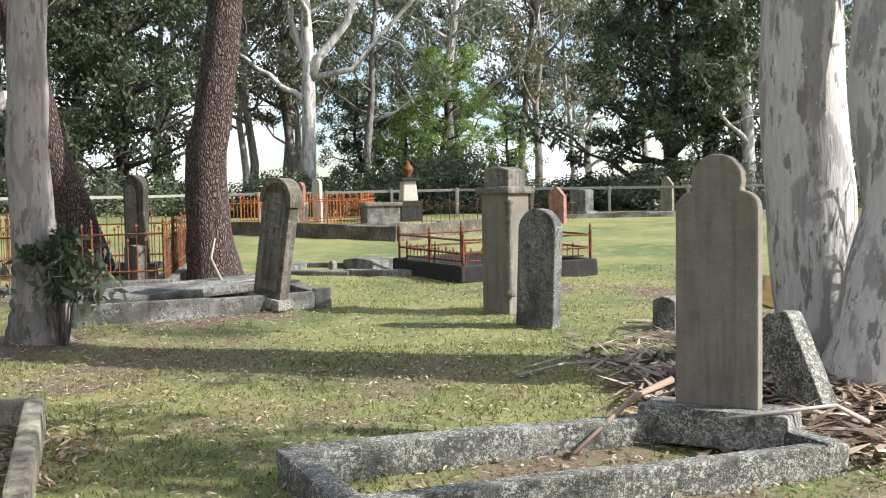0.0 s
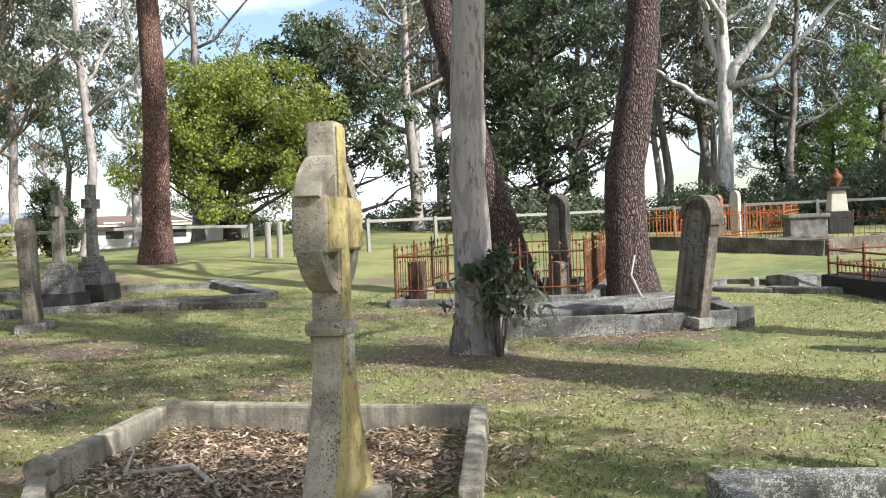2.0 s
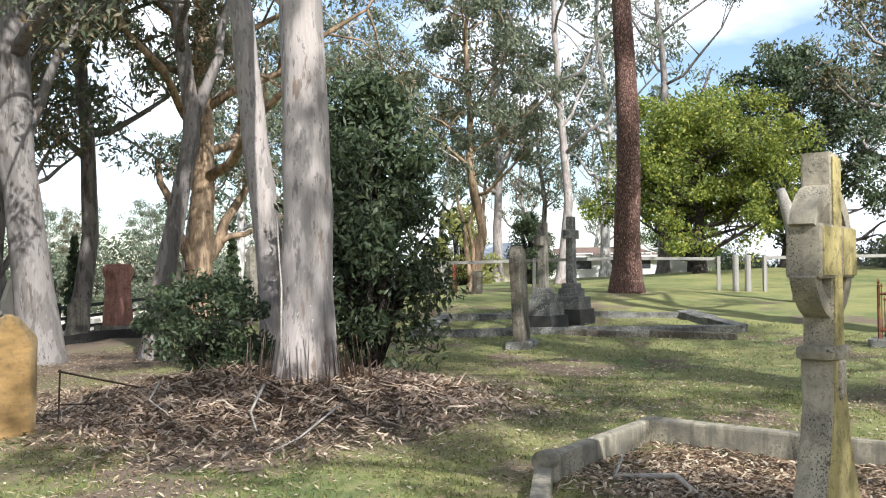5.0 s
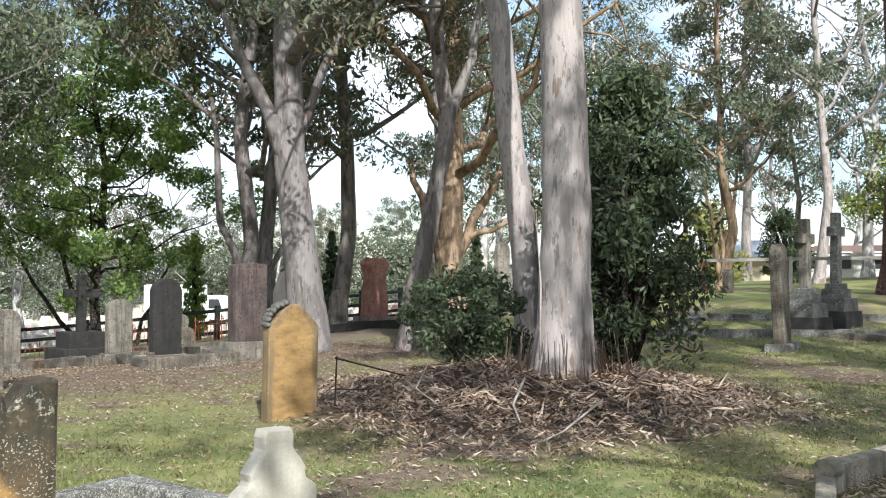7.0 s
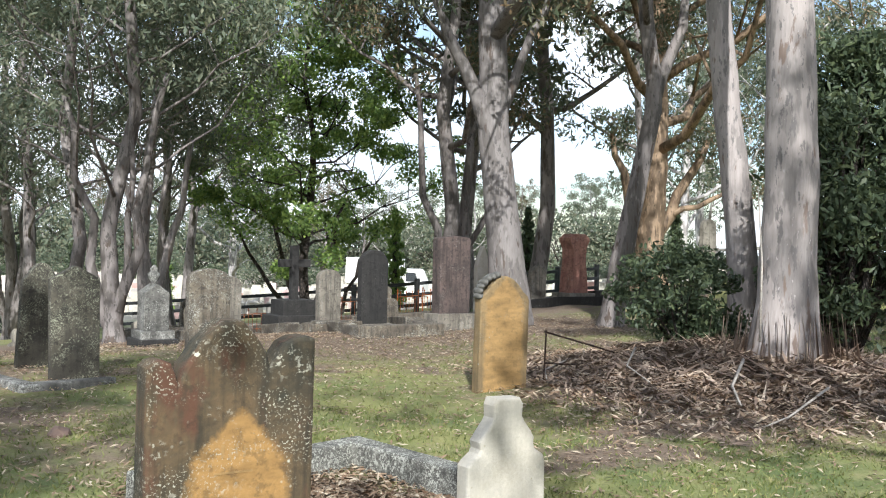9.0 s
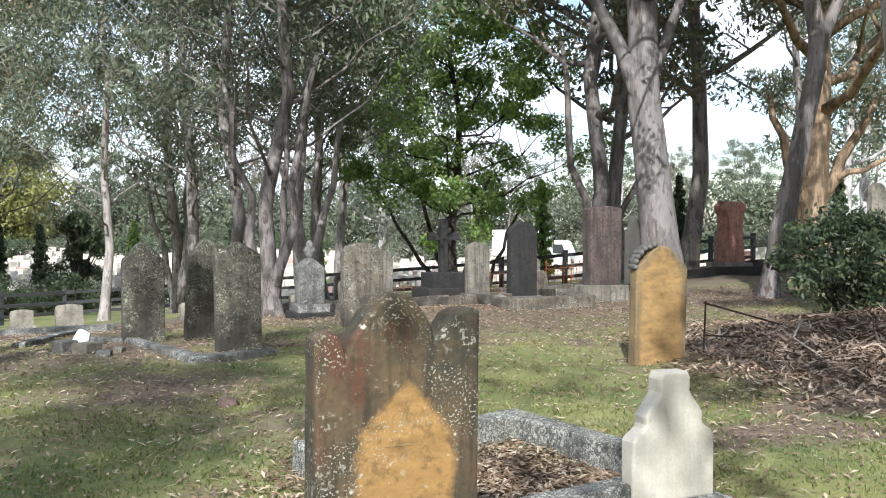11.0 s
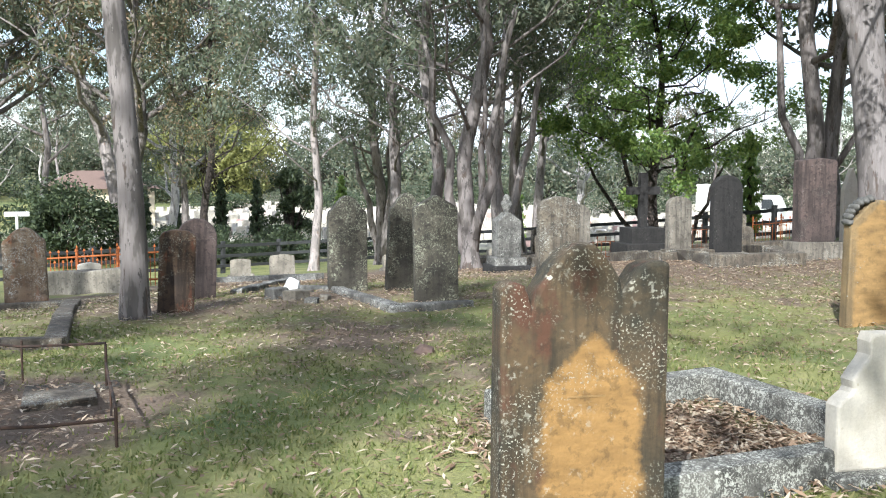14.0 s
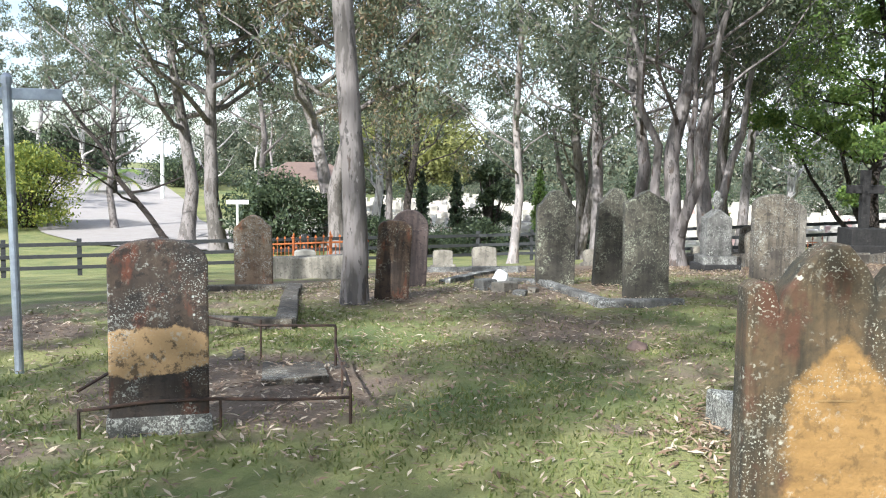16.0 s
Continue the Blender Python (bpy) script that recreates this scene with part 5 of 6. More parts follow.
for i, (x, z) in enumerate(crest[2:9]):
    bm = lathe_bm([(0.012, -0.085), (0.034, -0.06), (0.042, 0.0), (0.034, 0.06), (0.012, 0.085)], 9)
    for v in bm.verts:
        v.co *= 1 + 0.35 * noise.noise(v.co * 22 + Vector((i, 0, 0)))
    ob = part("crest_leaf", bm, MOTTLED, h, "carved mossy crest leaf", smooth=True)
    ob.matrix_basis = pose(x, 0, z, 90, 30 * (i % 3 - 1), 0)
r = thing("fallen_rail", pose(-11.6, 2.7, gz(-11.6, 2.7)), "bent dark iron rails beside a headstone", "iron rail")
rod("upright", (0, 0, 0), (0, 0.02, 0.62), 0.012, DARKIRON, r)
rod("rail", (0, 0, 0.6), (-0.4, 1.1, 0.3), 0.013, DARKIRON, r)
rod("rail", (0, 0, 0.22), (-0.1, 0.5, 0.18), 0.01, DARKIRON, r)
headstone(-19.6, 3.65, flat_top(0.74, 1.6), 0.3, PURPLE, "tall reddish brown flat-topped headstone on a block", face=19, base=(1.0, 0.55, 0.38, GREYSTONE))
headstone(-21.4, 2.35, round_top(0.66, 1.62, 0.3), 0.2, DARKSTONE, "black round-topped headstone on a kerbed plot", face=19, base=(0.9, 0.5, 0.16, GREYSTONE))
kerb("plot_wall", [(-21.9, 1.3), (-17.9, 1.6), (-18.3, 3.0), (-22.2, 3.0)], 0.28, 0.2, BROWNSTONE, "lichened grey kerb before a black headstone")
kerb("plot_wall", [(-26.5, -0.4), (-20.6, 1.0), (-21.0, 1.9), (-26.9, 1.0)], 0.3, 0.2, BROWNSTONE, "brown stone plot kerb among old graves")
headstone(-24.2, 1.75, round_top(0.6, 1.5, 0.22), 0.2, GREYSTONE, "grey round-topped headstone behind a black one", face=19)
r = thing("cross_monument", pose(-25.2, 1.0, gz(-25.2, 1.0) - 0.05, 0, 0, 109), "dark stone cross on a stepped pedestal", "cross monument", "cross monuments")
part("shaft", box_bm(0.2, 0.18, 1.4, (0, 0, 0.8), bevel=0.015), DARKSTONE, r)
part("arm", box_bm(0.85, 0.16, 0.2, (0, 0, 1.65), bevel=0.015), DARKSTONE, r)
part("step", box_bm(1.3, 1.1, 0.45, bevel=0.02), DARKSTONE, r)
part("step", box_bm(0.9, 0.8, 0.4, (0, 0, 0.43), bevel=0.02), DARKSTONE, r)
iron_fence("iron_railing", [(-29.5, 4.6), (-27.0, 5.6)], 0.8, ORANGE, "rusty railing among far graves", gap=0.16, closed=False)
iron_fence("iron_railing", [(-27.6, 3.2), (-26.4, 1.7)], 0.75, RUST, "rusty railing round an old plot", gap=0.18, closed=False)
iron_fence("iron_railing", [(-25.5, -1.2), (-23.6, 0.2)], 0.55, RUST, "thin rusty railing beside a plot", gap=0.16, closed=False)
r = thing("pillar_monument", pose(-26.0, 8.95, gz(-26, 8.95) - 0.05, 0, 0, 109), "tall red granite pillar with flared cap", "monument")
part("shaft", slab_bm([(-0.34, 0.3), (0.34, 0.3), (0.30, 0.7), (0.24, 1.2), (0.25, 1.55), (0.36, 1.78), (0.36, 1.86), (0.2, 1.98), (-0.2, 1.98), (-0.36, 1.86), (-0.36, 1.78), (-0.25, 1.55), (-0.24, 1.2), (-0.30, 0.7)], 0.5, 0.03), REDSTONE, r)
part("plinth", box_bm(0.95, 0.8, 0.32, bevel=0.03), GREYSTONE, r)
for x, y, o, mt, lb in [(-26.9, 11.0, curved_gable(0.5, 1.7), PALESTONE, "pale carved headstone beside a tree"), (-26.4, 8.0, gable(0.55, 1.1, 0.2), GREYSTONE, "grey headstone beside a red pillar"),
                        (-27.6, 7.4, round_top(0.5, 1.2, 0.2), GREYSTONE, "grey round headstone among far graves"), (-24.0, 12.0, round_top(0.5, 1.9, 0.24), PALESTONE, "pale round-topped headstone behind a shrub"),
                        (-28.0, 9.6, curved_gable(0.6, 1.3), PALESTONE, "pale carved headstone among far graves"), (-23.9, 5.6, gable(0.4, 1.7, 0.5), MARBLE, "white pointed headstone behind a gum tree")]:
    headstone(x, y, o, 0.16, mt, lb, face=19, base=(0.75, 0.4, 0.16, GREYSTONE))
kerb("grave_kerb", [(-26.8, 7.6), (-22.0, 9.4), (-22.6, 10.8), (-27.2, 9.2)], 0.3, 0.22, DARKSTONE, "dark stone kerb round a red pillar's plot")

# ---- the row of old stones ----
r = thing("urn_monument", pose(-18.9, -2.15, gz(-18.9, -2.15) - 0.04, 0, 0, 109), "pale grey pedestal monument topped by an urn", "monument")
part("base", box_bm(0.74, 0.74, 0.2, bevel=0.02), DARKSTONE, r)
part("plinth", box_bm(0.62, 0.62, 0.16, (0, 0, 0.19), bevel=0.02), MOTTLED, r)
part("die", slab_bm(gable(0.46, 0.85, 0.16), 0.44, 0.02, (0, 0, 0.34)), MOTTLED, r)
part("urn", lathe_bm([(0.09, 0), (0.05, 0.06), (0.11, 0.16), (0.12, 0.22), (0.06, 0.28), (0.08, 0.31), (0.02, 0.38)], 12, (0, 0, 1.15)), MOTTLED, r, smooth=True)
for x, y, o, th, mt, lb, ln, tp in [
        (-15.6, -1.22, round_top(0.66, 1.32, 0.18), 0.16, BROWNSTONE, "streaked brown round-topped headstone", 0, 0),
        (-21.2, -0.75, round_top(0.55, 1.35, 0.2), 0.14, GREYSTONE, "grey headstone behind a streaked one", 0, 0),
        (-12.95, -2.8, gable(0.57, 1.4, 0.16), 0.14, LICHENSTONE, "lichen-spotted grey peaked headstone", -1, 0),
        (-14.15, -3.43, curved_gable(0.48, 1.4), 0.16, LICHENSTONE, "dark lichened headstone behind a grey one", 3, 0),
        (-13.85, -4.15, curved_gable(0.54, 1.38), 0.18, LICHENSTONE, "dark headstone covered in pale lichen", 0, 0),
        (-11.62, -5.75, round_top(0.42, 1.02, 0.1), 0.16, REDDISH, "reddish brown headstone beside a gum tree", 3, 0),
        (-14.0, -6.4, round_top(0.55, 1.2, 0.26), 0.16, PURPLE, "dark round-topped headstone behind a reddish one", 2, 0)]:
    headstone(x, y, o, th, mt, lb, face=22, lean=ln, tip=tp, letters=3)
headstone(-26.5, -0.6, round_top(0.42, 1.3, 0.2), 0.15, GREYSTONE, "small grey round-topped headstone far off", face=19)
headstone(-23.2, -4.5, flat_top(0.5, 0.6), 0.3, PALESTONE, "small pale block marker by old graves", face=19, name="stone_block")
headstone(-13.8, -8.85, curved_gable(0.58, 1.12), 0.16, RUSTSTONE, "orange-stained headstone with pale lichened crest", face=22, lean=-1, base=(0.8, 0.4, 0.1, PALESTONE))
kerb("grave_kerb", [(-9.3, -6.0), (-9.05, -7.2), (-13.3, -9.5), (-13.5, -8.0)], 0.2, 0.1, BROWNSTONE, "low brown kerb filled with leaves before an orange stone")
kerb("grave_kerb", [(-16.5, -4.9), (-12.5, -2.4), (-12.0, -3.2), (-15.4, -5.3)], 0.2, 0.08, MOTTLED, "sunken grey kerb along a row of stones", sides=[1, 2])
kerb("grave_kerb", [(-20.5, -6.8), (-14.6, -6.0), (-15.0, -7.0)], 0.2, 0.1, MOTTLED, "broken low kerb in leaf litter", sides=[0])
kerb("grave_kerb", [(-22.5, -9.6), (-20.6, -6.2)], 0.3, 0.16, MOTTLED, "low stone plot edge by the boundary fence", sides=[0])
for x, y, w, h in [(-24.2, -8.0, 0.62, 0.55), (-22.6, -9.4, 0.5, 0.35), (-28.2, -10.4, 0.6, 0.5), (-27.0, -5.6, 0.6, 0.4), (-30.0, -1.0, 0.7, 0.45), (-28.8, -2.8, 0.6, 0.4)]:
    headstone(x, y, flat_top(w, h), 0.25, PALESTONE, "low pale desk-shaped grave marker", face=22, tip=-14, name="desk_marker", base=(w + 0.2, 0.4, 0.12, GREYSTONE), group="desk markers")
bm = bmesh.new()
bmesh.ops.create_icosphere(bm, subdivisions=2, radius=0.12)
for v in bm.verts:
    v.co = Vector((v.co.x, v.co.y, v.co.z * 1.2 + 0.12)) * (1 + 0.25 * noise.noise(v.co * 9))
ob = part("plastic_bag", bm, WHITEPAINT)
ob.matrix_basis = pose(-13.1, -4.75, gz(-13.1, -4.75))
tagged(ob, "crumpled white plastic bag on a grave", "bag")
for x, y, k in [(-12.95, -4.9, 0.16), (-12.8, -4.6, 0.17), (-12.6, -4.35, 0.1), (-12.9, -4.25, 0.09)]:
    ob = part("stone_pot", box_bm(k * 1.6, k * 1.4, k, bevel=0.02, jitter=0.02, rng=_s), (MOTTLED, PALESTONE)[int(k * 100) % 2])
    ob.matrix_basis = pose(x, y, gz(x, y) - 0.03, 0, 0, k * 900)
    tagged(ob, "small broken stone piece on leaf litter", "stone piece", "stone pieces")
bm = bmesh.new()
bmesh.ops.create_icosphere(bm, subdivisions=2, radius=0.09)
for v in bm.verts:
    v.co = Vector((v.co.x * 1.3, v.co.y, v.co.z * 0.7)) * (1 + 0.35 * noise.noise(v.co * 14))
ob = part("earth_clod", bm, TERRACOTTA)
ob.matrix_basis = pose(-9.35, -2.5, gz(-9.35, -2.5) + 0.03)
tagged(ob, "reddish brown clod of earth on the grass", "clod")

for k in ([(-24.4, -2.9), (-20.4, -1.5), (-20.8, -0.4), (-24.7, -1.7)], [(-30.4, -3.6), (-26.0, -2.0), (-26.4, -0.9), (-30.8, -2.4)], [(-29.6, 2.2), (-25.6, 3.6), (-26.0, 4.8), (-30.0, 3.4)]):
    kerb("grave_kerb", k, 0.26, 0.24, BROWNSTONE, "old brown stone kerb in the leaf-strewn plots")
for x, y, w, h in [(-22.6, -1.4, 0.45, 0.7), (-28.4, -1.6, 0.5, 0.9), (-27.9, 3.8, 0.5, 1.0), (-24.6, 3.4, 0.45, 0.6)]:
    headstone(x, y, round_top(w, h, 0.14), 0.14, BROWNSTONE, "small weathered brown headstone in old plots", face=20, lean=_s.uniform(-4, 4), base=(w + 0.2, 0.35, 0.12, MOTTLED), group="small old headstones")

# ---- the black-topped stone and its rail ----
h = headstone(-5.63, -4.97, round_top(0.585, 1.23, 0.14), 0.13, BLACKTOP, "black-stained sandstone headstone with a yellow bared band", face=37, sink=0.03)
part("foot", box_bm(0.61, 0.17, 0.16, bevel=0.02, jitter=0.012, rng=_s), KERB, h, "grey cement foot")
ik = [(-5.3, -5.3), (-6.27, -3.98), (-7.75, -4.75), (-7.9, -6.2)]
r = thing("grave_rail", pose(-6.9, -5.8, gz(-6.9, -5.8)), "bent rusty iron rail round a bare grave", "iron rail")
for i in range(4):
    (ax, ay), (bx, by) = ik[i], ik[(i + 1) % 4]
    lift = (0.19, 0.2, 0.32, 0.28)[i]
    v, f = [], []
    tube(v, f, [Vector((ax + 6.9 + (bx - ax) * q, ay + 5.8 + (by - ay) * q, lift + 0.03 * math.sin(5 * q + i))) for q in (0, 0.25, 0.5, 0.75, 1)], [0.011] * 5, 6)
    finish("rail", v, f, DARKIRON, r)
    rod("post", (ax + 6.9, ay + 5.8, -0.1), (ax + 6.9, ay + 5.8, (0.2, 0.22, 0.34, 0.3)[i]), 0.011, DARKIRON, r)
    rod("post", ((ax + bx) / 2 + 6.9, (ay + by) / 2 + 5.8, -0.1), ((ax + bx) / 2 + 6.9, (ay + by) / 2 + 5.8, lift + 0.02), 0.009, DARKIRON, r)
for x, y, sx, sy in [(-7.5, -5.0, 0.8, 0.5), (-7.9, -5.8, 0.5, 0.22), (-7.8, -4.75, 0.22, 0.18)]:
    ob = part("flat_stone", box_bm(sx, sy, 0.06, bevel=0.015, jitter=0.02, rng=_s), BROWNSTONE)
    ob.matrix_basis = pose(x, y, gz(x, y) - 0.045, 2, -2, 30)
    tagged(ob, "flat brown stone lying in a bare grave", "flat stone", "flat stones")

# ---- signs ----
r = thing("sign_post", pose(-6.68, -6.96, gz(-6.68, -6.96) - 0.1), "galvanised steel sign post with narrow blades", "sign post")
rod("pole", (0, 0, 0), (0.03, -0.02, 2.36), 0.034, GALV, r, 12)
ob = part("blade", box_bm(0.62, 0.025, 0.09, (0.05, 0, 2.22), bevel=0.006), GALV, r, "grey sign blade seen from behind")
ob.matrix_basis = pose(0, 0, 0, 0, 0, 128)
part("cap", lathe_bm([(0.045, 0), (0.045, 0.05), (0.02, 0.08)], 10, (0.03, -0.02, 2.34)), GALV, r)
r = thing("street_sign", pose(-39.4, -23.9, gz(-39.4, -23.9)), "white street sign on a white post beyond the fence", "street sign")
rod("post", (0, 0, -0.2), (0, 0, 2.75), 0.06, WHITEPAINT, r, 10)
ob = part("blade", box_bm(1.0, 0.05, 0.2, (0, 0, 2.6), bevel=0.01), WHITEPAINT, r)
ob.matrix_basis = pose(0, 0, 0, 0, 0, 120)

# ---- fences ----
timber_fence("timber_fence", [(22, 36), (13, 36.5), (1, 38.6), (-9.5, 37.6), (-17.3, 26.6)], 1.15, FENCEWOOD, "weathered grey timber rail fence along the cemetery")
timber_fence("timber_fence", [(-18.4, 25.7), (-20.6, 23.6), (-24.6, 19.4), (-29.5, 15.5)], 1.12, FENCEWOOD, "weathered grey timber rail fence along the lawn")
for x, y in [(-17.65, 26.2), (-17.9, 25.9)]:
    ob = part("gate_bollard", lathe_bm([(0.1, -0.3), (0.1, 1.12), (0.08, 1.16)], 10), FENCEWOOD)
    ob.location = (x, y, gz(x, y))
    tagged(ob, "round grey timber bollard in the gateway", "bollard", "gate bollards")
timber_fence("rail_fence", [(-18, -38), (-29.4, -24.6), (-33, -20.2), (-41, -12.9), (-42.5, -6), (-40, 2.5), (-36.5, 6.8), (-40.5, 16)], 1.28, BLACKWOOD, "dark painted three-rail timber boundary fence",
             rails=(0.95, 0.62, 0.3), spacing=2.6, post=0.16, rail=(0.05, 0.13), over_h=0.06)
iron_fence("red_railing", [(-22.6, -13.6), (-22.0, -10.3)], 0.95, ORANGE, "rust-red ornate iron railing by the boundary", gap=0.12, closed=False, thick=0.02)
kerb("plot_wall", [(-20.0, -12.2), (-19.2, -9.6)], 0.4, 0.5, PALESTONE, "low stained stone plot wall by the boundary", sides=[0])
headstone(-21.2, -11.6, flat_top(0.5, 0.72), 0.2, MARBLE, "white marker before a rusty railing", face=30)

# ---- the lawn cemetery beyond the boundary ----
def lawn_markers(seed):
    """Rows of low pale markers on the bare slope."""
    g = random.Random(seed)
    v, f = [], []
    for row in range(15):
        d = 58 + 3.6 * row
        for k in range(46):
            az = radians(66 + 44 * (k + g.uniform(-0.3, 0.3)) / 46)
            if g.random() < 0.25:
                continue
            x, y = -0.6 - d * math.sin(az), -1.0 + d * math.cos(az)
            z = gz(x, y) - 0.05
            w, t, h = g.uniform(0.3, 0.75), g.uniform(0.12, 0.4), g.uniform(0.3, 0.95)
            c, s = math.cos(az + g.uniform(-0.3, 0.3)), math.sin(az)
            n = len(v)
            for zz, q in ((0, 1.0), (h * 0.85, 1.0), (h, 0.8)):
                for px, py in ((-w, -t), (w, -t), (w, t), (-w, t)):
                    v.append((x + (px * c - py * s) * q * 0.5, y + (px * s + py * c) * q * 0.5, z + zz))
            for a in (0, 4):
                for i in range(4):
                    f.append((n + a + i, n + a + (i + 1) % 4, n + a + 4 + (i + 1) % 4, n + a + 4 + i))
            f.append((n + 8, n + 9, n + 10, n + 11))
    return tagged(finish("grave_markers", v, f, MARKERS), "rows of low pale grave markers on a bare slope", "grave marker", kind="stuff")


def marker_mat():
    m, n, l, b = material("lawn_marker_stone", 0.7)
    g = n.new("ShaderNodeNewGeometry")
    col = ramp(n, l, g.outputs["Random Per Island"], [(0.0, (0.20, 0.19, 0.18)), (0.35, (0.52, 0.48, 0.43)), (0.7, (0.72, 0.69, 0.64)), (0.92, (0.55, 0.30, 0.28)), (1.0, (0.25, 0.3, 0.2))])
    l.new(mix(n, l, 0.3, col, noise_tex(n, l, coords(n, l), 6, 3), "MULTIPLY"), b.inputs["Base Color"])
    return m


MARKERS = marker_mat()
lawn_markers(64)
bush("boundary_hedge", -46.4, -17.2, 1.5, 1.75, DARKLEAF, "low clipped green hedge behind the boundary fence", 83, leaves=5000, size=(0.13, 0.06), blobs=44, category="hedge", group="hedge plants")
bush("boundary_hedge", -47.0, -14.6, 1.5, 1.7, DARKLEAF, "low clipped green hedge behind the boundary fence", 84, leaves=5000, size=(0.13, 0.06), blobs=44, category="hedge", group="hedge plants")
bush("boundary_hedge", -45.6, -19.8, 1.5, 1.75, DARKLEAF, "low clipped green hedge behind the boundary fence", 85, leaves=5000, size=(0.13, 0.06), blobs=44, category="hedge", group="hedge plants")


def truck(x, y, yaw):
    r = thing("truck", pose(x, y, gz(x, y), 0, 0, yaw), "white box truck parked beyond the boundary fence", "truck")
    part("cargo_box", box_bm(4.2, 2.3, 2.0, (-0.6, 0, 1.5), bevel=0.12), WHITEPAINT, r)
    part("chassis", box_bm(6.4, 0.9, 0.3, (0.2, 0, 0.85), bevel=0.03), DARKIRON, r)
    cab = part("cab", slab_bm([(1.75, 0.75), (3.5, 0.75), (3.5, 1.7), (3.1, 2.6), (2.9, 2.7), (1.75, 2.7)], 2.1, 0.06), WHITEPAINT, r)
    for sy in (-1.06, 1.06):
        part("window", slab_bm([(2.2, 1.75), (3.2, 1.75), (2.95, 2.45), (2.2, 2.45)], 0.03, 0.005, (0, sy, 0)), DARKGLASS, cab)
        for sx in (-1.7, 2.5):
            w = part("wheel", lathe_bm([(0.2, -0.13), (0.46, -0.12), (0.48, 0), (0.46, 0.12), (0.2, 0.13)], 18), DARKIRON, r)
            w.matrix_basis = pose(sx, sy * 0.92, 0.47, 90)
    return r


truck(-74.4, 12.7, 62)

# ---- buildings and road ----
def house(x, y, yaw, w, d, wall_h, roof_h, wall, roof, label, windows=3):
    r = thing("house", pose(x, y, gz(x, y) - 0.2, 0, 0, yaw), label, "house")
    part("wall", box_bm(w, d, wall_h, bevel=0.02), wall, r)
    bm = bmesh.new()
    o = 0.5
    a = [bm.verts.new(c) for c in ((-w / 2 - o, -d / 2 - o, wall_h), (w / 2 + o, -d / 2 - o, wall_h), (w / 2 + o, d / 2 + o, wall_h), (-w / 2 - o, d / 2 + o, wall_h))]
    k = [bm.verts.new(c) for c in ((-w / 2 + d * 0.35, 0, wall_h + roof_h), (w / 2 - d * 0.35, 0, wall_h + roof_h))]
    for q in ((a[0], a[1], k[1], k[0]), (a[1], a[2], k[1]), (a[2], a[3], k[0], k[1]), (a[3], a[0], k[0]), (a[3], a[2], a[1], a[0])):
        bm.faces.new(q)
    part("roof", bm, roof, r)
    part("gutter", box_bm(w + 1.06, 0.1, 0.12, (0, -d / 2 - 0.55, wall_h - 0.06), bevel=0.01), WHITEPAINT, r)
    for i in range(windows):
        px = -w / 2 + w * (i + 0.5) / windows
        f = part("window", box_bm(1.3, 0.06, 1.2, (px, -d / 2 - 0.02, 0.95), bevel=0.01), WHITEPAINT, r)
        part("pane", box_bm(1.12, 0.03, 1.02, (px, -d / 2 - 0.055, 1.04), bevel=0.0), DARKGLASS, f)
    return r


house(-52.2, 47.2, 42, 9, 6, 1.95, 1.25, CREAMWALL, ROOFTIN, "low house with a pale metal hip roof behind the fence")
house(-45.5, 51.2, 40, 8, 4, 1.9, 0.7, WHITEPAINT, TERRACOTTA, "long low white building with a brown roof", 4)
house(-35.3, 47.8, 36, 3.0, 2.4, 1.7, 0.5, WHITEPAINT, ROOFTIN, "small white shed behind the fence", 1)
house(-73.5, -37.0, -60, 8, 7, 3.0, 1.4, CREAMWALL, TERRACOTTA, "cream house with a gabled roof beyond the road", 2)


def build_road():
    m, n, l, b = material("pale_gravel_road", 0.95)
    v = coords(n, l)
    l.new(mix(n, l, noise_tex(n, l, v, 1.2, 6), (0.27, 0.235, 0.215), (0.40, 0.36, 0.33)), b.inputs["Base Color"])
    relief(n, l, b, noise_tex(n, l, v, 30, 4), 0.5, 0.02)
    line = [(-50.0, -25), (-48.6, -29), (-48.6, -33), (-51.5, -38), (-57, -43.5), (-66, -50), (-84, -65), (-130, -100)]
    vs, fs = [], []
    fine = []
    for (ax, ay), (bx, by) in zip(line, line[1:]):
        for k in range(12):
            fine.append((ax + (bx - ax) * k / 12, ay + (by - ay) * k / 12))
    wide = 5.6
    for i, (x, y) in enumerate(fine):
        x2, y2 = fine[min(i + 1, len(fine) - 1)]
        x1, y1 = fine[max(i - 1, 0)]
        t = Vector((x2 - x1, y2 - y1, 0)).normalized()
        s = Vector((-t.y, t.x, 0))
        for k in range(9):
            q = Vector((x, y, 0)) + s * wide * (k / 4 - 1)
            vs.append((q.x, q.y, gz(q.x, q.y) + 0.07))
    for i in range(len(fine) - 1):
        for k in range(8):
            fs.append((i * 9 + k, i * 9 + k + 1, (i + 1) * 9 + k + 1, (i + 1) * 9 + k))
    tagged(finish("road", vs, fs, m, smooth=True), "pale gravel road beyond the boundary fence", "road", kind="structure")


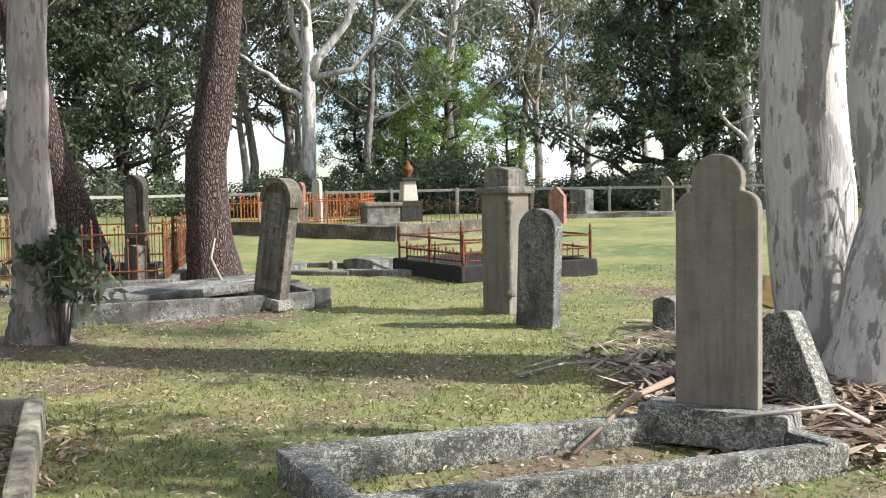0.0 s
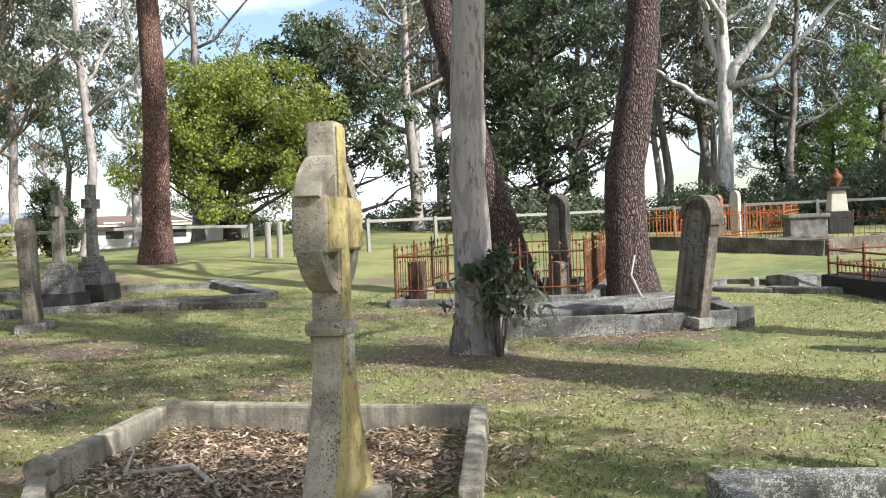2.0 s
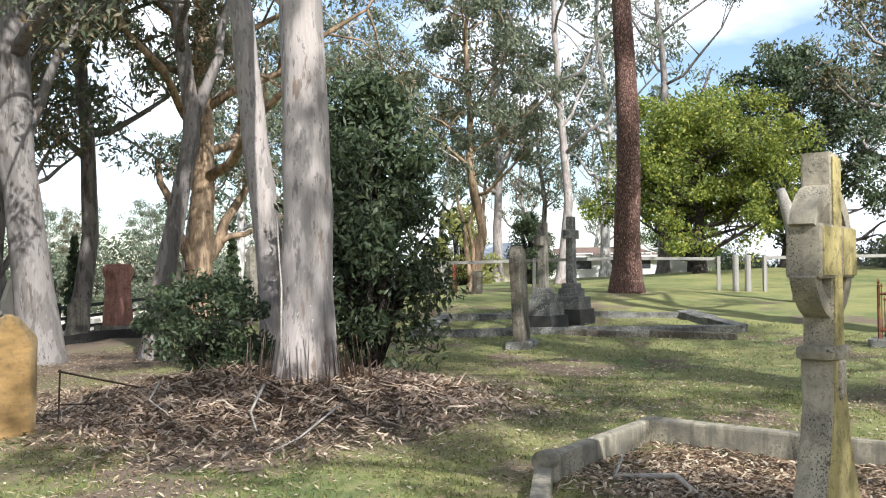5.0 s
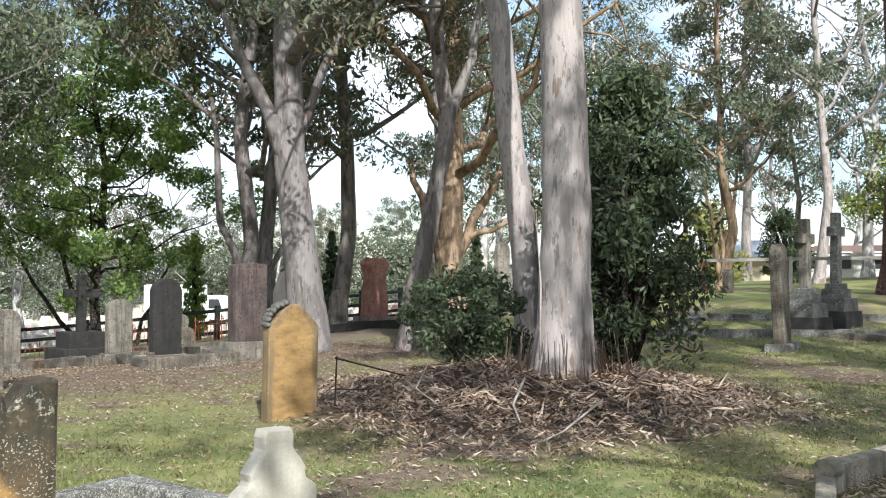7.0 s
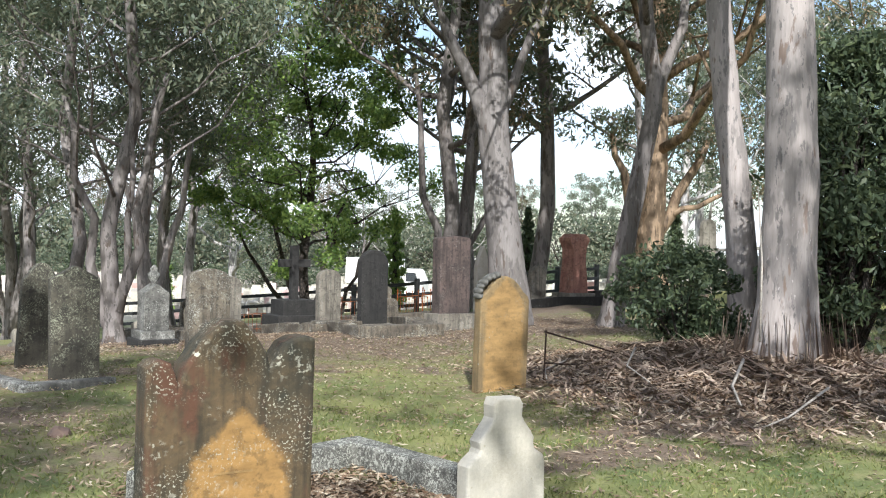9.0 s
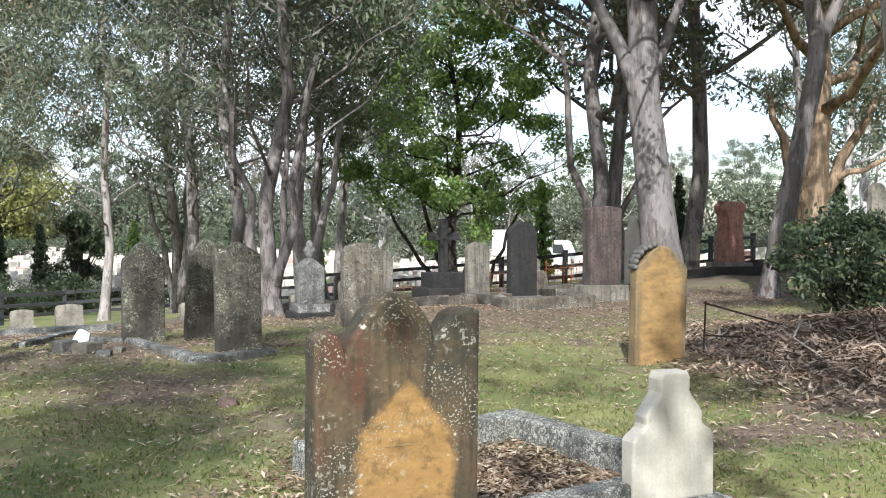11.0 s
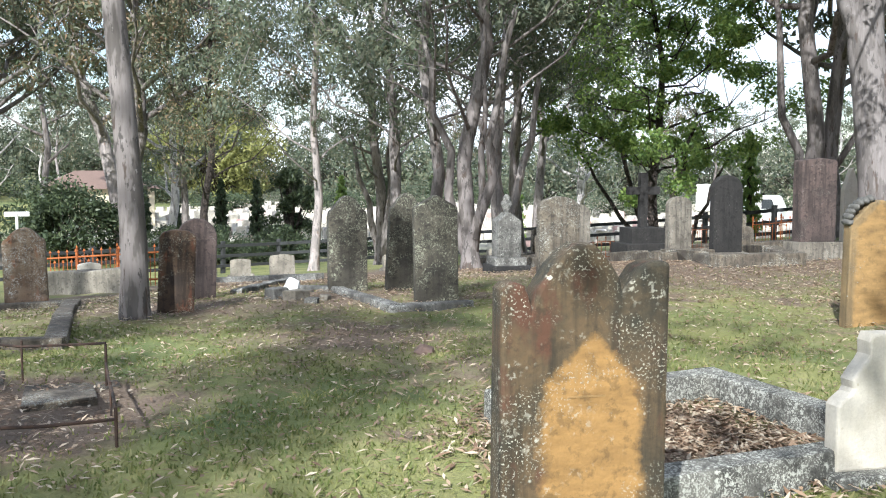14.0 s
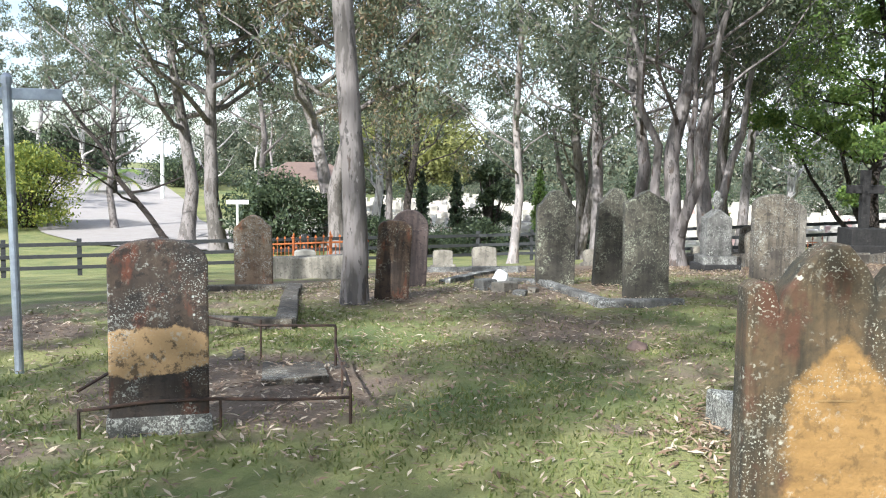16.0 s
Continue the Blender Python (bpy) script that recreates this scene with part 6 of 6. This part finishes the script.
build_road()
r = thing("power_pole", pose(-72, -50, gz(-72, -50) - 0.2), "pale power pole beside the road", "power pole")
rod("pole", (0, 0, 0), (0, 0, 9), 0.16, WHITEPAINT, r, 10)
part("crossarm", box_bm(2.0, 0.12, 0.12, (0, 0, 8.4), bevel=0.01), FENCEWOOD, r)
r = thing("power_pole", pose(-84, -64, gz(-84, -64) - 0.2), "distant pale power pole beside the road", "power pole")
rod("pole", (0, 0, 0), (0, 0, 8), 0.16, WHITEPAINT, r, 10)
# a palm by the road
r = thing("palm_tree", pose(-72.5, -55.5, gz(-72.5, -55.5)), "squat palm with arching fronds and orange fruit stalks", "palm")
part("trunk", lathe_bm([(0.5, -0.2), (0.42, 0.8), (0.35, 1.4)], 10), DARKBARK, r)
for i in range(22):
    az, up = 2.4 * i, 0.4 + 0.9 * (i % 5) / 5
    v = []
    for k in range(26):
        q = k / 25
        c = Vector((math.cos(az), math.sin(az), 0)) * (2.6 * q) + Vector((0, 0, 1.3 + 2.6 * q * up - 2.4 * q * q))
        s = Vector((-math.sin(az), math.cos(az), 0))
        for sg in (-1, 1):
            e = c + s * sg * 0.55 * math.sin(3.0 * q + 0.15) + Vector((0, 0, -0.22))
            w = Vector((math.cos(az), math.sin(az), 0)) * 0.05
            v.append([c - w, e, e + w * 0.5, c + w])
    quads("frond", np.array([[list(p) for p in q] for q in v]), GREENLEAF if i % 3 else LIMELEAF, r)

# ---- the lawn cemetery beyond the fence: rows of small pale markers ----
g = np.random.default_rng(8)
mv, mf = [], []
for row in range(26):
    for k in range(60):
        x = -62 - row * 2.6 + g.uniform(-0.3, 0.3)
        y = -38 + k * 1.35 + g.uniform(-0.25, 0.25)
        if g.random() < 0.2 or (x > -66 and y < -27):
            continue
        w, h, t = g.uniform(0.5, 1.0), g.uniform(0.25, 0.85), 0.25
        z = gz(x, y) - 0.05
        i = len(mv)
        for zz in (z, z + h):
            mv += [(x - t, y - w / 2, zz), (x + t, y - w / 2, zz), (x + t * (1 if zz == z else 0.3), y + w / 2, zz), (x - t, y + w / 2, zz)]
        mf += [(i, i + 1, i + 5, i + 4), (i + 1, i + 2, i + 6, i + 5), (i + 2, i + 3, i + 7, i + 6), (i + 3, i, i + 4, i + 7), (i + 4, i + 5, i + 6, i + 7)]
tagged(finish("lawn_grave_markers", mv, mf, MARBLE), "rows of small white markers in the distant lawn cemetery", "grave markers", kind="stuff")
bm = bmesh.new()
# a clipped hedge behind the boundary fence
hp = [(-46.5, -24.0), (-49.3, -18.8), (-51.0, -12.9), (-52, -6)]
hr = thing("hedge", pose(-49.3, -18.8, gz(-49.3, -18.8)), "low clipped dark green hedge beyond the fence", "hedge")
ce = []
for (ax, ay), (bx, by) in zip(hp, hp[1:]):
    for k in range(12):
        q = k / 12
        ce.append((ax + (bx - ax) * q + 49.3, ay + (by - ay) * q + 18.8, 0.45))
leaf_mesh("foliage", ce, [0.6] * len(ce), [260] * len(ce), (0.16, 0.08), 0, DARKLEAF, hr, 4)

# ---- fallen leaves, shed bark, sticks and grass ----
def scatter_leaves(name, n, region, seed, size, mat, label, weight, lift=0.012, tilt=0.35):
    g = np.random.default_rng(seed)
    out = []
    x0, x1, y0, y1 = region
    tries = 0
    while len(out) < n and tries < n * 12:
        tries += 1
        x, y = g.uniform(x0, x1), g.uniform(y0, y1)
        w = weight(x, y)
        if g.random() > w:
            continue
        a = g.uniform(0, 6.283)
        ln, wd = size[0] * g.uniform(0.5, 1.5), size[1] * g.uniform(0.6, 1.4)
        z = gz(x, y) + lift + g.uniform(0, 0.025) + 0.035 * noise.noise((x * 0.9, y * 0.9, 0)) + 0.02 * noise.noise((x * 3.1, y * 3.1, 4))
        dx, dy, t = math.cos(a), math.sin(a), g.uniform(-tilt, tilt)
        b = g.uniform(-tilt, tilt)
        out.append([(x - dx * ln / 2, y - dy * ln / 2, z - t * ln / 2), (x + dy * wd / 2, y - dx * wd / 2, z + b * wd / 2 + 0.004), (x + dx * ln / 2, y + dy * ln / 2, z + t * ln / 2), (x - dy * wd / 2, y + dx * wd / 2, z - b * wd / 2 + 0.004)])
    return tagged(quads(name, np.array(out), mat), label, "leaf litter", kind="stuff")


scatter_leaves("fallen_leaves", 105000, (-22, 5, -9, 17), 31, (0.066, 0.019), LITTER, "dry fallen gum leaves scattered over the grass", lambda x, y: 0.24 + 0.76 * litter_at(x, y) ** 1.2)
scatter_leaves("leaf_mound", 16000, (-15.5, -8, 2.6, 8.2), 32, (0.12, 0.026), BARKLITTER, "mound of brown leaves and shed bark round a gum tree",
               lambda x, y: math.exp(-((x + 11.3) ** 2 + (y - 5.2) ** 2) / 4.2), 0.02, 0.7)
scatter_leaves("mound_leaves", 7000, (-15, -8, 2, 8.2), 37, (0.10, 0.028), LITTER, "pale dry leaves over the bark mound", lambda x, y: math.exp(-((x + 11.3) ** 2 + (y - 4.9) ** 2) / 6.0), 0.03, 0.6)
scatter_leaves("grave_litter", 7000, (-8.2, -5.4, -2.2, 0.8), 33, (0.085, 0.02), LITTER, "dry brown leaves filling a kerbed grave", lambda x, y: math.exp(-((x + 6.75) ** 2 + (y + 0.72) ** 2) / 0.55), 0.02, 0.5)
scatter_leaves("grave_litter", 7000, (-6.4, -2.8, 4.6, 7.2), 34, (0.09, 0.022), LITTER, "dry leaves and twigs filling the cross's grave", lambda x, y: math.exp(-((x + 4.7) ** 2 / 2.2 + (y - 5.9) ** 2 / 1.0)), 0.02, 0.5)
scatter_leaves("bark_strips", 2600, (1.0, 5.4, 5.6, 12.4), 35, (0.42, 0.05), BARKLITTER, "long strips of shed gum bark round the twin gum trees", lambda x, y: math.exp(-((x - 3.2) ** 2 + (y - 7.9) ** 2) / 2.6), 0.03, 0.5)
scatter_leaves("bark_strips", 1500, (-13.5, -8.8, 3.2, 7.6), 36, (0.5, 0.035), BARKLITTER, "long curled strips of shed bark on the mound", lambda x, y: math.exp(-((x + 10.9) ** 2 + (y - 5.4) ** 2) / 3.0), 0.04, 0.5)


def grass_blades(n, region, seed, tall):
    g = np.random.default_rng(seed)
    x0, x1, y0, y1 = region
    out = []
    while len(out) < n:
        x, y = g.uniform(x0, x1), g.uniform(y0, y1)
        k = noise.noise((x * 1.1, y * 1.1, 9)) + 0.5 * noise.noise((x * 4, y * 4, 2))
        if g.random() > 0.55 + 0.8 * k or g.random() < litter_at(x, y) * 1.3:
            continue
        z = gz(x, y) + 0.035 * noise.noise((x * 0.9, y * 0.9, 0)) + 0.02 * noise.noise((x * 3.1, y * 3.1, 4)) - 0.005
        a, h = g.uniform(0, 6.283), tall * g.uniform(0.5, 1.5)
        w = 0.006 + 0.004 * g.random()
        lx, ly = g.normal() * h * 0.5, g.normal() * h * 0.5
        dx, dy = math.cos(a) * w, math.sin(a) * w
        out.append([(x - dx, y - dy, z), (x + dx, y + dy, z), (x + lx + dx * 0.3, y + ly + dy * 0.3, z + h), (x + lx - dx * 0.3, y + ly - dy * 0.3, z + h)])
    return tagged(quads("grass", np.array(out), GRASS), "short green grass blades in patches on the lawn", "grass", kind="stuff")


grass_blades(95000, (-10.5, 3, -7, 10.5), 41, 0.027)
grass_blades(50000, (-20, 5, -9, 19), 42, 0.036)


def stick(pts, r, label="grey fallen branch on the ground", mat=DEADWOOD, seed=0):
    v, f = [], []
    p = [Vector((x, y, gz(x, y) + z)) for x, y, z in pts]
    o = p[0].copy()
    tube(v, f, [q - o for q in p], [r * (1 - 0.5 * i / (len(p) - 1)) for i in range(len(p))], 6, _s, 0.08)
    ob = finish("fallen_branch", v, f, mat, smooth=True)
    ob.location = o
    return tagged(ob, label, "branch", "fallen branches")


stick([(-5.6, 5.2, 0.03), (-5.1, 5.35, 0.1), (-4.7, 5.1, 0.05), (-4.35, 4.7, 0.02)], 0.03)
stick([(-5.6, 5.2, 0.03), (-5.75, 5.5, 0.16)], 0.018)
stick([(-4.5, 6.8, 0.0), (-4.75, 7.0, 0.22), (-4.9, 7.15, 0.42)], 0.01)
stick([(0.3, 8.5, 0.03), (0.8, 8.9, 0.05), (1.2, 9.0, 0.03)], 0.02)
stick([(0.4, 8.8, 0.04), (0.9, 9.3, 0.05)], 0.015)
stick([(-3.55, 14.4, 0.3), (-3.75, 14.5, 0.7), (-3.7, 14.6, 1.0)], 0.03, "pale curved branch lying on a grave")
stick([(-3.75, 14.4, 0.3), (-3.3, 14.2, 0.35), (-2.9, 14.3, 0.4)], 0.025, "pale curved branch lying on a grave")
stick([(2.5, 6.3, 0.1), (2.1, 5.9, 0.33), (1.3, 5.75, 0.3)], 0.02)
stick([(1.3, 6.9, 0.3), (0.9, 6.4, 0.3), (0.4, 5.9, 0.06)], 0.03, "long strip of shed bark lying over a kerb", BARKLITTER)
stick([(-9.2, 4.9, 0.15), (-8.7, 4.1, 0.06), (-8.5, 3.7, 0.04)], 0.015)


# ribbons of bark that hang between the twin gums
g = np.random.default_rng(77)
hang = []
for i in range(170):
    x, y, z = 3.72 + g.normal() * 0.07, 8.2 + g.normal() * 0.1, gz(3.3, 8.1) + g.uniform(0.1, 2.0) * g.random()
    ln, w = g.uniform(0.2, 0.6), g.uniform(0.008, 0.022)
    dx, dy = g.normal() * 0.12, g.normal() * 0.12
    hang.append([(x - w, y, z), (x + w, y - 0.01, z), (x + dx + w * 0.4, y + dy - 0.02, z + ln), (x + dx - w * 0.4, y + dy, z + ln)])
tagged(quads("hanging_bark", np.array(hang), BARKLITTER), "brown ribbons of bark caught between twin gum trees", "bark", kind="stuff")
# bark and small sprouts round the foot of the mound's gum
for i in range(130):
    a = g.uniform(0, 6.283)
    q = 0.42 + abs(g.normal()) * 0.22
    x, y = -11.0 + q * math.cos(a), 5.6 + q * math.sin(a)
    z = gz(x, y)
    ln, w = g.uniform(0.2, 0.65), g.uniform(0.01, 0.04)
    dx, dy = -math.cos(a) * g.uniform(0, 0.14), -math.sin(a) * g.uniform(0, 0.14)
    hang[i] = [(x - w, y, z), (x + w, y - 0.01, z), (x + dx + w * 0.4, y + dy - 0.02, z + ln), (x + dx - w * 0.4, y + dy, z + ln)]
tagged(quads("shed_bark_ring", np.array(hang[:130]), BARKLITTER), "shed bark standing round the foot of a gum tree", "bark", kind="stuff")
stick([(-10.6, 5.0, 0.3), (-10.75, 5.1, 1.2), (-10.95, 5.15, 2.1)], 0.016, "thin bare stick leaning on a gum trunk")
stick([(-10.3, 4.6, 0.2), (-9.7, 4.1, 0.12), (-9.2, 3.9, 0.06)], 0.02, "brown fallen branch on the mound")
stick([(-11.8, 4.0, 0.2), (-11.2, 3.6, 0.12), (-10.4, 3.5, 0.08)], 0.015, "brown fallen branch on the mound")
stick([(-12.4, 3.3, 0.1), (-12.1, 2.9, 0.06), (-11.5, 2.7, 0.05)], 0.012, "brown fallen branch on the mound")
